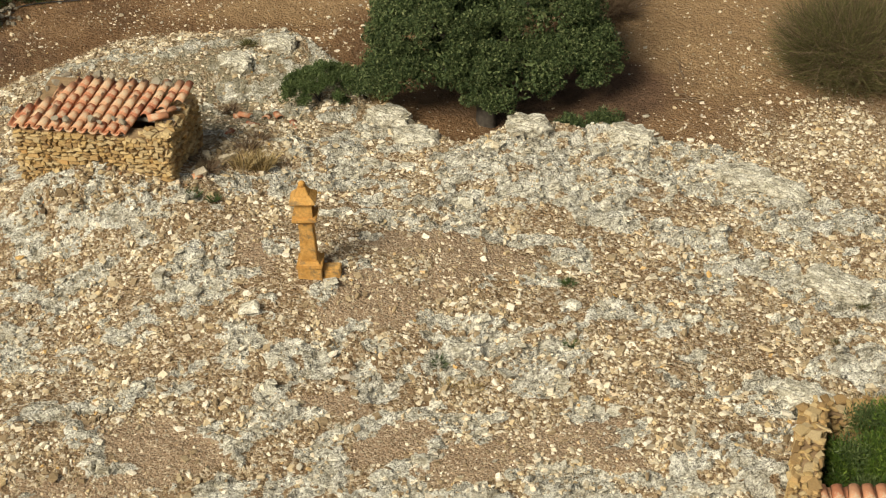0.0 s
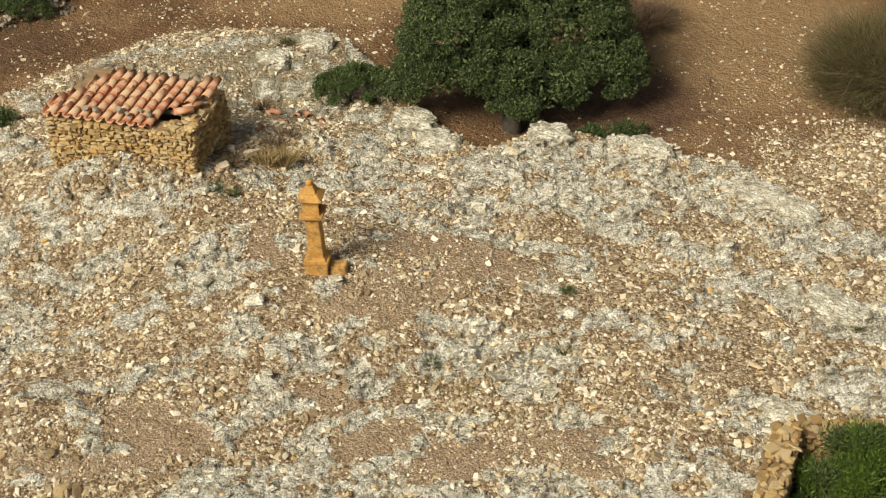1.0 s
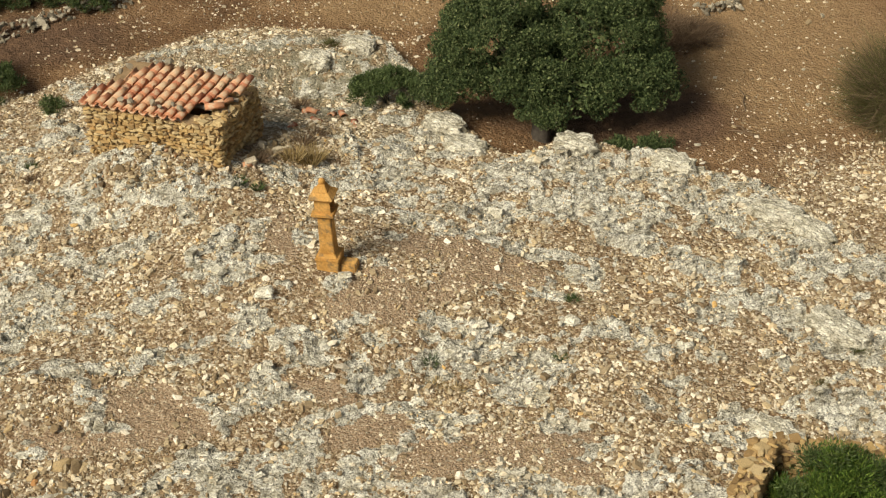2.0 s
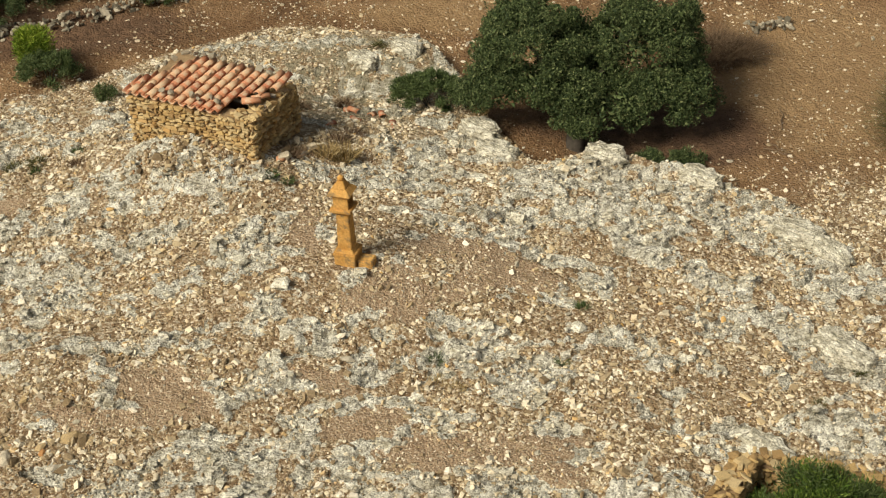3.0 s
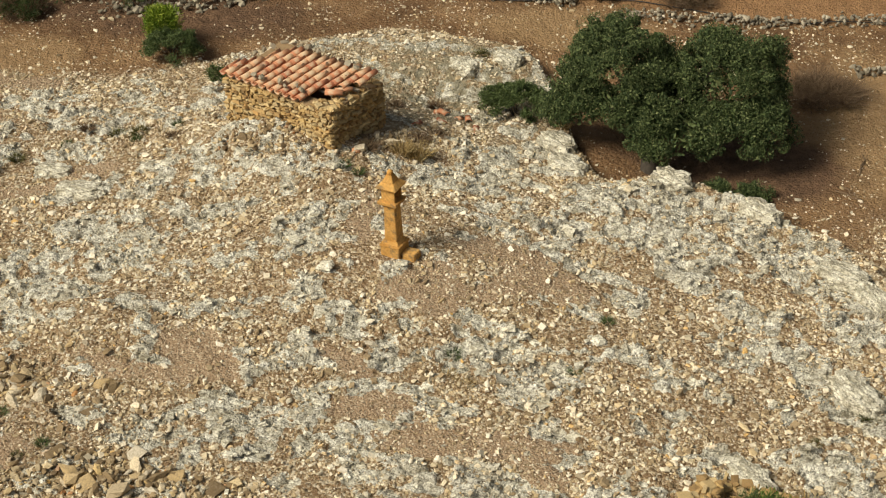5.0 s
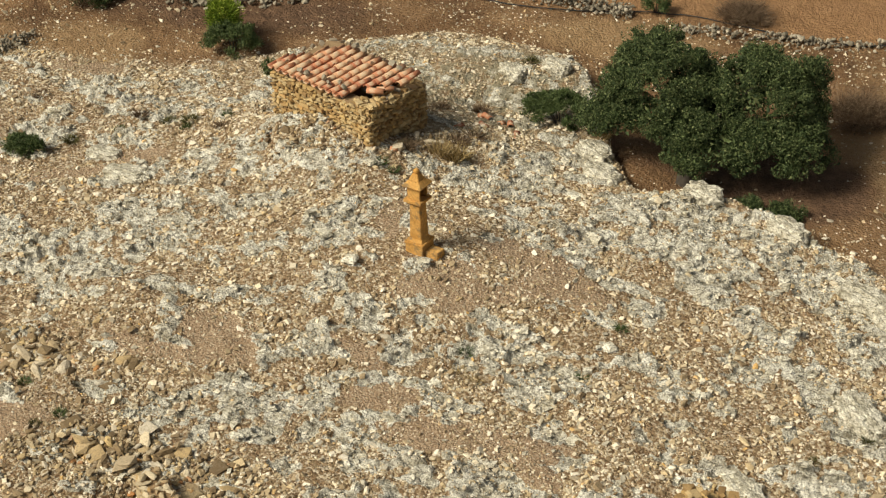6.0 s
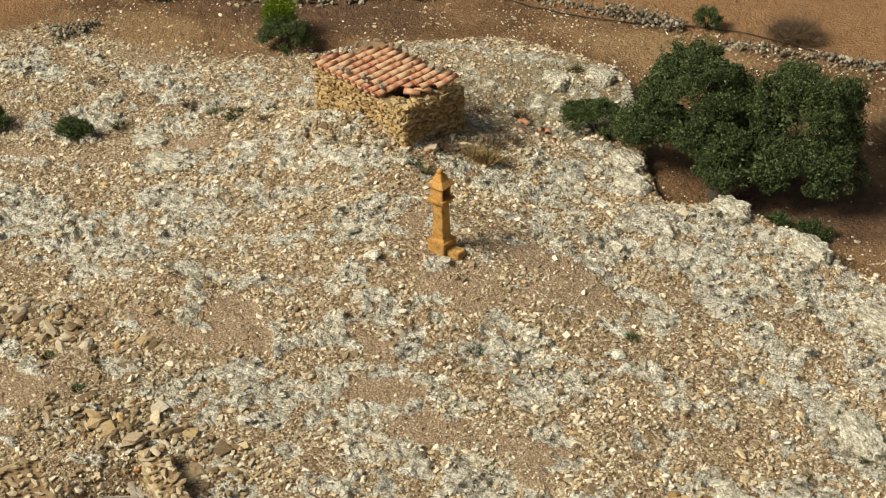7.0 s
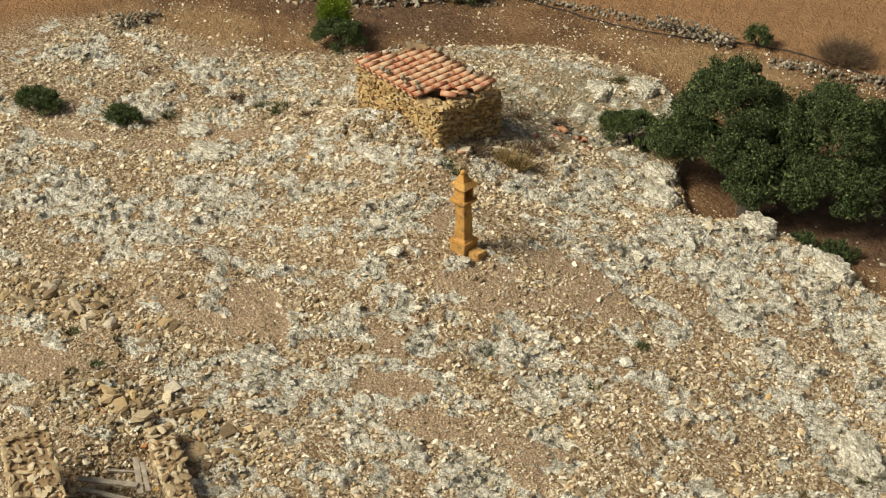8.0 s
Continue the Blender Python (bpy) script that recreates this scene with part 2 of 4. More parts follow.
def ground_material():
    m, t, b = material("stony_ground", 0.95)
    masks_at = {}
    for key in ("rock", "soil", "low", "field", "tan", "litter_shade", "lichen"):
        a = t.nodes.new("ShaderNodeAttribute")
        a.attribute_name = key
        masks_at[key] = a.outputs["Fac"]
    big, mid, tiny = noise_out(t, 0.5, 5), noise_out(t, 3.5, 7, 0.65), noise_out(t, 30, 6, 0.7)
    # gravelly earth
    earth = ramp(t, mid, [(0.25, (0.14, 0.085, 0.042)), (0.5, (0.26, 0.168, 0.09)), (0.75, (0.4, 0.285, 0.165))])
    cells = nd(t, "ShaderNodeTexVoronoi", Scale=17.0, Randomness=1.0)
    t.links.new(t.nodes.new("ShaderNodeTexCoord").outputs["Object"], cells.inputs["Vector"])
    pebble = ramp(t, cells.outputs["Color"], [(0.12, (0.12, 0.08, 0.042)), (0.35, (0.35, 0.255, 0.145)), (0.55, (0.56, 0.445, 0.285)), (0.75, (0.74, 0.65, 0.49))])
    keep = ramp(t, noise_out(t, 9, 3), [(0.42, (0, 0, 0)), (0.52, (0.82, 0.82, 0.82))])
    rubble = mix(t, keep, earth, pebble)
    fines = ramp(t, tiny, [(0.3, (0.6, 0.58, 0.55)), (0.7, (1.3, 1.28, 1.22))])
    rubble = mix(t, 0.6, rubble, fines, "MULTIPLY")
    bare = ramp(t, mid, [(0.25, (0.27, 0.177, 0.102)), (0.75, (0.42, 0.3, 0.185))])
    chips = ramp(t, noise_out(t, 22, 3, 0.5), [(0.53, (0, 0, 0)), (0.58, (0.85, 0.85, 0.85))])
    bare = mix(t, chips, bare, (0.58, 0.47, 0.32))
    fray = nd(t, "ShaderNodeMath")
    fray.operation = "MULTIPLY_ADD"
    t.links.new(noise_out(t, 5, 7, 0.7), fray.inputs[0])
    fray.inputs[1].default_value = 1.3
    t.links.new(masks_at["soil"], fray.inputs[2])
    col = mix(t, ramp(t, fray.outputs[0], [(0.88, (0, 0, 0)), (1.0, (0.95, 0.95, 0.95))]), rubble, bare)
    # red-brown ground under the trees, tan where it is trodden
    lowc = ramp(t, big, [(0.35, (0.14, 0.078, 0.037)), (0.5, (0.21, 0.122, 0.058)), (0.65, (0.29, 0.178, 0.09))])
    lowc = mix(t, 0.5, lowc, ramp(t, tiny, [(0.3, (0.62, 0.6, 0.57)), (0.7, (1.3, 1.28, 1.22))]), "MULTIPLY")
    sand = ramp(t, mid, [(0.25, (0.26, 0.16, 0.075)), (0.75, (0.38, 0.25, 0.125))])
    lowc = mix(t, masks_at["tan"], lowc, sand)
    lowc = mix(t, ramp(t, noise_out(t, 11, 3, 0.5), [(0.62, (0, 0, 0)), (0.68, (0.45, 0.45, 0.45))]), lowc, (0.5, 0.4, 0.26))
    # dark leaf litter that also carries the shade under trees in its colour
    lowc = mix(t, masks_at["litter_shade"], lowc, ramp(t, mid, [(0.3, (0.09, 0.052, 0.029)), (0.7, (0.19, 0.112, 0.062))]))
    col = mix(t, masks_at["low"], col, lowc)
    fieldc = ramp(t, mid, [(0.3, (0.25, 0.135, 0.06)), (0.7, (0.37, 0.215, 0.1))])
    col = mix(t, masks_at["field"], col, fieldc)
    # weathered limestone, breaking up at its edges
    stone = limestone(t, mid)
    edge = nd(t, "ShaderNodeMath")
    edge.operation = "MULTIPLY_ADD"
    t.links.new(noise_out(t, 7, 6, 0.65), edge.inputs[0])
    edge.inputs[1].default_value = 0.9
    t.links.new(masks_at["rock"], edge.inputs[2])
    rocky = ramp(t, edge.outputs[0], [(0.82, (0, 0, 0)), (0.87, (1, 1, 1))])
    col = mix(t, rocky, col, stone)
    crust = nd(t, "ShaderNodeMath")
    crust.operation = "MULTIPLY"
    t.links.new(masks_at["lichen"], crust.inputs[0])
    t.links.new(ramp(t, noise_out(t, 3.2, 7, 0.68), [(0.42, (0, 0, 0)), (0.56, (0.85, 0.85, 0.85))]), crust.inputs[1])
    col = mix(t, crust.outputs[0], col, mix(t, tiny, (0.15, 0.13, 0.075), (0.34, 0.31, 0.21)))
    t.links.new(col, b.inputs["Base Color"])
    rounded = t.nodes.new("ShaderNodeMath")
    rounded.operation = "MULTIPLY_ADD"
    t.links.new(cells.outputs["Distance"], rounded.inputs[0])
    rounded.inputs[1].default_value = -0.35
    t.links.new(noise_out(t, 12, 8, 0.68), rounded.inputs[2])
    pock = nd(t, "ShaderNodeTexVoronoi", Scale=8.5)
    t.links.new(mix(t, 0.12, t.nodes.new("ShaderNodeTexCoord").outputs["Object"], nd(t, "ShaderNodeTexNoise", Scale=5.0).outputs["Color"]), pock.inputs["Vector"])
    knobs = t.nodes.new("ShaderNodeMath")
    knobs.operation = "MULTIPLY_ADD"
    t.links.new(pock.outputs["Distance"], knobs.inputs[0])
    knobs.inputs[1].default_value = -0.4
    t.links.new(rounded.outputs[0], knobs.inputs[2])
    relief(t, b, knobs.outputs[0], 1.0, 0.11)
    return m


GROUND = ground_material()
LIMESTONE = limestone_material()
STONE = varied("pale_loose_stone", [(0.0, (0.22, 0.16, 0.092)), (0.15, (0.32, 0.242, 0.142)), (0.3, (0.45, 0.36, 0.22)), (0.42, (0.47, 0.435, 0.345)), (0.55, (0.58, 0.45, 0.26)),
                                    (0.64, (0.66, 0.565, 0.39)), (0.76, (0.79, 0.7, 0.52)), (0.95, (0.88, 0.81, 0.66)), (1.0, (0.6, 0.38, 0.13))], grain=24, grain_mix=0.6, dark=0.45)
SLAB = varied("ochre_slab_stone", [(0.0, (0.14, 0.1, 0.055)), (0.22, (0.27, 0.195, 0.105)), (0.4, (0.4, 0.32, 0.2)), (0.55, (0.5, 0.37, 0.19)), (0.68, (0.5, 0.46, 0.375)), (0.84, (0.7, 0.6, 0.42)), (0.94, (0.6, 0.44, 0.2)), (1.0, (0.42, 0.2, 0.07))], per="object", grain=11, grain_mix=0.8, spots=(8.0, (0.24, 0.19, 0.125), 0.7))
RUBBLE = varied("ochre_rubble", [(0.0, (0.14, 0.1, 0.058)), (0.3, (0.27, 0.195, 0.105)), (0.55, (0.36, 0.3, 0.2)), (0.75, (0.48, 0.36, 0.18)), (0.93, (0.54, 0.48, 0.37)), (1.0, (0.42, 0.2, 0.07))], grain=11, grain_mix=0.6)
WALLSTONE = varied("ochre_wall_stone", [(0.0, (0.26, 0.165, 0.07)), (0.25, (0.42, 0.28, 0.12)), (0.5, (0.53, 0.37, 0.155)), (0.7, (0.48, 0.375, 0.21)), (0.88, (0.62, 0.47, 0.24)), (1.0, (0.46, 0.27, 0.095))], per="object", grain=14, grain_mix=0.7, spots=(9.0, (0.27, 0.205, 0.115), 0.6))
RUINSTONE = varied("cream_ruin_stone", [(0.0, (0.26, 0.19, 0.105)), (0.3, (0.43, 0.33, 0.195)), (0.6, (0.56, 0.46, 0.295)), (0.88, (0.66, 0.57, 0.4)), (1.0, (0.5, 0.32, 0.13))], per="object", grain=13, grain_mix=0.7, spots=(9.0, (0.27, 0.215, 0.135), 0.6))
GREYSTONE = varied("grey_field_stone", [(0.0, (0.12, 0.105, 0.075)), (0.5, (0.26, 0.23, 0.17)), (1.0, (0.46, 0.41, 0.315))], per="island", grain=14, grain_mix=0.6)
MORTAR = varied("earth_mortar", [(0.3, (0.22, 0.145, 0.075)), (0.7, (0.36, 0.25, 0.135))], per=5.0, grain=30)
TILE = varied("terracotta_tile", [(0.0, (0.4, 0.15, 0.08)), (0.35, (0.52, 0.23, 0.12)), (0.65, (0.57, 0.3, 0.165)), (1.0, (0.6, 0.4, 0.24))], per="object", grain=16,
              spots=(7.0, (0.52, 0.43, 0.29), 0.75), rough=0.85)
SHRINE = varied("golden_sandstone", [(0.3, (0.46, 0.235, 0.055)), (0.7, (0.63, 0.37, 0.115))], per=3.0, grain=16, grain_mix=0.65, dark=0.45, spots=(5.0, (0.19, 0.135, 0.07), 0.8))
BARK = varied("grey_bark", [(0.3, (0.042, 0.035, 0.027)), (0.7, (0.095, 0.081, 0.064))], per=6.0, grain=20)
OAKLEAF = varied("holm_oak_leaf", [(0.0, (0.019, 0.034, 0.01)), (0.45, (0.047, 0.072, 0.022)), (0.8, (0.1, 0.132, 0.045)), (1.0, (0.18, 0.205, 0.085))], grain=2.0, grain_mix=0.3, rough=0.7)
BUSHLEAF = varied("dark_shrub_leaf", [(0.0, (0.035, 0.058, 0.016)), (0.6, (0.075, 0.11, 0.034)), (1.0, (0.15, 0.185, 0.065))], grain=2.0, grain_mix=0.3, rough=0.6)
FRESHLEAF = varied("fresh_green_leaf", [(0.0, (0.06, 0.12, 0.01)), (0.6, (0.15, 0.24, 0.02)), (1.0, (0.32, 0.38, 0.06))], grain=2.0, grain_mix=0.3, rough=0.6)
LIMELEAF = varied("lime_green_leaf", [(0.0, (0.1, 0.18, 0.012)), (0.6, (0.27, 0.36, 0.03)), (1.0, (0.45, 0.5, 0.09))], grain=2.0, grain_mix=0.3, rough=0.6)
GARDENLEAF = varied("deep_green_leaf", [(0.0, (0.03, 0.062, 0.008)), (0.6, (0.075, 0.13, 0.016)), (1.0, (0.17, 0.23, 0.04))], grain=2.0, grain_mix=0.3, rough=0.6)
BROOM = varied("broom_stalk", [(0.0, (0.045, 0.045, 0.014)), (0.5, (0.095, 0.09, 0.03)), (1.0, (0.18, 0.16, 0.06))], grain=2.0, grain_mix=0.3)
DRYTWIG = varied("dry_brown_twig", [(0.0, (0.1, 0.065, 0.038)), (0.6, (0.17, 0.115, 0.068)), (1.0, (0.26, 0.185, 0.115))], grain=2.0, grain_mix=0.3)
STRAW = varied("straw_grass", [(0.0, (0.22, 0.15, 0.06)), (0.6, (0.38, 0.28, 0.12)), (1.0, (0.52, 0.42, 0.22))], grain=2.0, grain_mix=0.3)
OLDWOOD = varied("weathered_wood", [(0.3, (0.24, 0.2, 0.15)), (0.7, (0.46, 0.41, 0.33))], per=5.0, grain=25)
HOSE = varied("black_pipe", [(0.3, (0.02, 0.02, 0.02)), (0.7, (0.04, 0.038, 0.035))], per=5.0, grain=25, rough=0.5)


# ---------------------------------------------------------------- building blocks
def obj(name, verts, faces, mat, parent=None, label="", smooth=False):
    me = bpy.data.meshes.new(name)
    me.from_pydata([tuple(v) for v in verts], [], [tuple(f) for f in faces])
    me.materials.append(mat)
    if smooth:
        me.shade_smooth()
    ob = new(name, me)
    ob.parent = parent
    if label:
        ob["label"] = label
    return ob


def part(name, bm, mat, parent, label=""):
    me = bpy.data.meshes.new(name)
    bm.to_mesh(me)
    bm.free()
    me.materials.append(mat)
    ob = new(name, me)
    ob.parent = parent
    if label:
        ob["label"] = label
    return ob


def thing(name, m, label, category, group="", kind=""):
    ob = new(name)
    ob.matrix_basis = m
    return tagged(ob, label, category, group, kind)


def sharing(name, me, parent, m):
    ob = new(name, me)
    ob.parent = parent
    ob.matrix_basis = m
    return ob


def icosa():
    p = (1 + 5**0.5) / 2
    v = np.array([(-1, p, 0), (1, p, 0), (-1, -p, 0), (1, -p, 0), (0, -1, p), (0, 1, p), (0, -1, -p), (0, 1, -p), (p, 0, -1), (p, 0, 1), (-p, 0, -1), (-p, 0, 1)], float)
    f = np.array([(0, 11, 5), (0, 5, 1), (0, 1, 7), (0, 7, 10), (0, 10, 11), (1, 5, 9), (5, 11, 4), (11, 10, 2), (10, 7, 6), (7, 1, 8),
                  (3, 9, 4), (3, 4, 2), (3, 2, 6), (3, 6, 8), (3, 8, 9), (4, 9, 5), (2, 4, 11), (6, 2, 10), (8, 6, 7), (9, 8, 1)])
    return v / np.linalg.norm(v[0]), f


ICO_V, ICO_F = icosa()


BOX_V = np.array([(x, y, z) for z in (-1, 1) for y in (-1, 1) for x in (-1, 1)], float)
BOX_F = np.array([(4, 5, 7), (4, 7, 6), (0, 1, 5), (0, 5, 4), (2, 6, 7), (2, 7, 3), (0, 4, 6), (0, 6, 2), (1, 3, 7), (1, 7, 5)])


def stone_shapes(count, flat, seed):
    """Broken, angular stones about 1 across, eight corners each."""
    rng = np.random.default_rng(seed)
    out = []
    for _ in range(count):
        v = BOX_V * rng.uniform(0.55, 1.1, (8, 1)) + rng.uniform(-0.22, 0.22, (8, 3))
        v[4:, :2] *= rng.uniform(0.5, 0.95)
        v[4:, :2] += rng.uniform(-0.25, 0.25, 2)
        out.append(v * (0.5, 0.5 * rng.uniform(0.45, 0.95), 0.5 * flat * rng.uniform(0.6, 1.25)))
    return out


def chunk_shapes(count, flat, seed):
    """Weathered stones about 1 across, twelve corners with broken faces."""
    rng = np.random.default_rng(seed)
    out = []
    for _ in range(count):
        v = ICO_V * rng.uniform(0.7, 1.15, (12, 1))
        for _ in range(5):
            n = rng.normal(size=3)
            n /= np.linalg.norm(n)
            v = v - np.outer(np.maximum(v @ n - rng.uniform(0.35, 0.7), 0), n)
        out.append(v * (0.55, 0.55 * rng.uniform(0.5, 0.95), 0.55 * flat * rng.uniform(0.65, 1.25)))
    return out


def turned(rng, n, tilt, az=None):
    a = rng.uniform(0, 2 * np.pi, n) if az is None else rng.normal(az[0], az[1], n)
    b, c = rng.normal(0, tilt, n), rng.normal(0, tilt, n)
    ca, sa, cb, sb, cc, sc = np.cos(a), np.sin(a), np.cos(b), np.sin(b), np.cos(c), np.sin(c)
    o, z = np.ones(n), np.zeros(n)
    A = np.stack([ca, -sa, z, sa, ca, z, z, z, o], -1).reshape(n, 3, 3)
    B = np.stack([o, z, z, z, cb, -sb, z, sb, cb], -1).reshape(n, 3, 3)
    C = np.stack([cc, z, sc, z, o, z, -sc, z, cc], -1).reshape(n, 3, 3)
    return A @ B @ C


def mass(name, verts, faces, mat, label, category, kind="stuff", parent=None, smooth=False):
    """One mesh from arrays of vertices and equal-sized faces."""
    me = bpy.data.meshes.new(name)
    k = faces.shape[1]
    me.vertices.add(len(verts))
    me.vertices.foreach_set("co", verts.astype(np.float32).ravel())
    me.loops.add(faces.size)
    me.loops.foreach_set("vertex_index", faces.astype(np.int32).ravel())
    me.polygons.add(len(faces))
    me.polygons.foreach_set("loop_start", np.arange(0, faces.size, k, dtype=np.int32))
    me.update(calc_edges=True)
    me.validate()
    if smooth:
        me.shade_smooth()
    else:
        me.shade_flat()
    me.materials.append(mat)
    ob = new(name, me)
    ob.parent = parent
    return tagged(ob, label, category, "", kind)


def strewn(name, places, sizes, mat, label, category, seed, flat=0.6, tilt=0.25, sink=0.25, az=None, chunky=True):
    rng = np.random.default_rng(seed)
    shapes = np.array((chunk_shapes if chunky else stone_shapes)(24, flat, seed))
    faces, corners = (ICO_F, 12) if chunky else (BOX_F, 8)
    n = len(places)
    v = shapes[rng.integers(0, 24, n)] * sizes[:, None, None]
    v = np.einsum("nij,nkj->nki", turned(rng, n, tilt, az), v)
    z = height(places[:, 0], places[:, 1]) + sizes * flat * (0.5 - sink) * 0.8
    v = v + np.concatenate([places, z[:, None]], 1)[:, None]
    f = (faces[None] + corners * np.arange(n)[:, None, None]).reshape(-1, 3)
    return mass(name, v.reshape(-1, 3), f, mat, label, category)


# ---------------------------------------------------------------- ground
def axis(lo, hi, pitch, far):
    core = np.arange(lo, hi + pitch / 2, pitch)
    grow = np.cumsum(pitch * 1.25 ** np.arange(1, 60))
    grow = grow[grow < far]
    return np.concatenate([lo - grow[::-1], core, hi + grow])


def apron(x, y):
    """Pale scree that runs out past the end of the outcrop."""
    return step(9.6, 12.4, x + 1.2 * (fbm(x * 0.6, y * 0.6, 83) - 0.5)) * (1 - step(2.5, 5.5, y + 1.6 * (fbm(x * 0.7, y * 0.7, 84) - 0.5)))


def build_ground():
    xs, ys = axis(-16.6, 14.2, 0.046, 900), axis(-11.6, 15.2, 0.046, 900)
    gx, gy = np.meshgrid(xs, ys)
    z = height(gx.ravel(), gy.ravel())
    inner = (np.abs(gx.ravel()) < 60) & (np.abs(gy.ravel()) < 60)
    z = np.where(inner, z, -0.85)
    nx, ny = len(xs), len(ys)
    i = (np.arange(ny - 1)[:, None] * nx + np.arange(nx - 1)).ravel()
    f = np.stack([i, i + 1, i + nx + 1, i + nx], 1)
    ob = mass("ground", np.stack([gx.ravel(), gy.ravel(), z], 1), f, GROUND, "stony hillside of brown earth and weathered pale limestone", "ground", "structure", smooth=True)
    rock, soil, low = masks(gx.ravel(), gy.ravel())
    low = low * (1 - 0.85 * apron(gx.ravel(), gy.ravel()))
    field = step(14.6, 15.6, gy.ravel() + 0.5 * fbm(gx.ravel(), gy.ravel(), 3) + 0.03 * gx.ravel())
    field = np.maximum(field, step(17, 19, -gx.ravel() + 0.4 * (gy.ravel() - 8)))
    tan = step(0.3, 0.75, 1.3 * bump(gx.ravel(), gy.ravel(), 13.2, 9.3, 3.6, 4.2) + 0.8 * bump(gx.ravel(), gy.ravel(), 3, 13.2, 4.5, 1.5) + 0.75 * bump(gx.ravel(), gy.ravel(), -13, 9, 4, 2.5) + 0.9 * bump(gx.ravel(), gy.ravel(), 15, -1, 4, 4) + 0.6 * (fbm(gx.ravel(), gy.ravel(), 66) - 0.5))
    # by the oak and the back wall: leaf litter plus painted tree shade
    litter_shade = step(0.25, 0.8, 1.3 * bump(gx.ravel(), gy.ravel(), 8.3, 6.5, 2.8, 1.8) + 1.2 * bump(gx.ravel(), gy.ravel(), -9.5, 12.6, 5.0, 1.7) + 0.5 * (fbm(gx.ravel() * 1.5, gy.ravel() * 1.5, 68) - 0.5))
    lichen = np.minimum(1, 1.4 * bump(gx.ravel(), gy.ravel(), -0.5, 8.6, 4.2, 2.6)) * (1 - low)
    for key, v in (("lichen", lichen), ("rock", rock), ("soil", soil), ("low", low), ("field", field), ("tan", tan), ("litter_shade", litter_shade)):
        a = ob.data.attributes.new(key, "FLOAT", "POINT")
        a.data.foreach_set("value", v.astype(np.float32))
    return ob


build_ground()


def scatter(n, seed, x0, x1, y0, y1, weight):
    rng = np.random.default_rng(seed)
    p = np.stack([rng.uniform(x0, x1, n), rng.uniform(y0, y1, n)], 1)
    return p[rng.uniform(0, 1, n) < weight(p[:, 0], p[:, 1])]


def clear(x, y):
    """0 where something stands that stones must not fill."""
    u, v = (x + 3.9) * 0.898 - (y - 4.7) * 0.437, (x + 3.9) * 0.437 + (y - 4.7) * 0.898
    hut = (np.abs(u) < 2.1) & (v > -0.1) & (v < 2.9)
    ruin = (x > 6.4) & (x < 12) & (y < -7.2)
    shrine = (np.abs(x - 0.1) < 0.45) & (np.abs(y) < 0.45)
    return np.where(hut | ruin | shrine, 0.0, 1.0)


def stone_weight(x, y, on_rock=0.22, on_soil=0.2):
    rock, soil, low = masks(x, y)
    clump = 0.25 + 1.0 * step(0.38, 0.62, fbm(x * 1.1, y * 1.1, 133))
    shade = 1 - 0.92 * np.minimum(1, 1.5 * bump(x, y, 7.6, 6.9, 4.2, 2.6)) * low
    tan = 1 - 0.85 * bump(x, y, 12.5, 9.5, 2.5, 3.5)
    w = (1 - (1 - on_rock) * step(0.15, 0.7, rock)) * (1 - (1 - on_soil) * soil) * (1 - low * (0.82 - 1.0 * apron(x, y) - 0.3 * step(9.5, 11, x) * (1 - step(6.5, 9, y)))) * clump * shade * tan
    return w * clear(x, y) * (1 - step(14.4, 15.2, y)) * (1 - 0.45 * bump(x, y, -0.5, 9.0, 4.0, 2.4)) * (1 - 0.8 * bump(x, y, -9.5, 12.4, 5.0, 2.0))


def build_stones():
    rng = np.random.default_rng(5)
    for n, seed, size, shape, chunky, label in ((46000, 1, 0.088, 0.52, True, "pale cream and ochre loose stones strewn over the ground"),
                                                (50000, 21, 0.094, 0.44, False, "flat angular limestone pieces strewn over the ground")):
        p = scatter(n, seed, -16.8, 15, -11.5, 14.8, stone_weight)
        s = size * np.exp(rng.normal(0, 0.46, len(p))) * (1 - 0.25 * masks(p[:, 0], p[:, 1])[2] * (1 - apron(p[:, 0], p[:, 1])))
        strewn("loose_stones", p, np.clip(s, 0.03, 0.25 if chunky else 0.19), STONE, label, "stones", seed + 1, shape, 0.3, 0.32, chunky=chunky)
    p = scatter(120000, 3, -16.8, 15, -11.5, 14.8, lambda x, y: stone_weight(x, y, 0.4, 0.6))
    s = 0.044 * np.exp(rng.normal(0, 0.35, len(p)))
    strewn("gravel", p, np.clip(s, 0.02, 0.09), STONE, "fine pale gravel and chips of limestone", "gravel", 4, sink=0.4, chunky=False)


build_stones()


def build_plates():
    """Split blocks of the outcrop, lying along its bedding."""
    rng = np.random.default_rng(15)

    def weight(x, y):
        rock, soil, low = masks(x, y)
        return step(0.35, 0.8, rock) * (0.25 + 0.75 * step(0.42, 0.58, fbm(x * 1.2, y * 1.2, 171))) * clear(x, y)

    p = scatter(20000, 16, -17, 14, -11.5, 13, weight)
    s = np.clip(0.13 * np.exp(rng.normal(0, 0.55, len(p))), 0.05, 0.55)
    strewn("outcrop_blocks", p, s, LIMESTONE, "split grey limestone blocks of the weathered outcrop", "rock", 17, 0.26, 0.13, 0.45, (-0.42, 0.45), False)


build_plates()


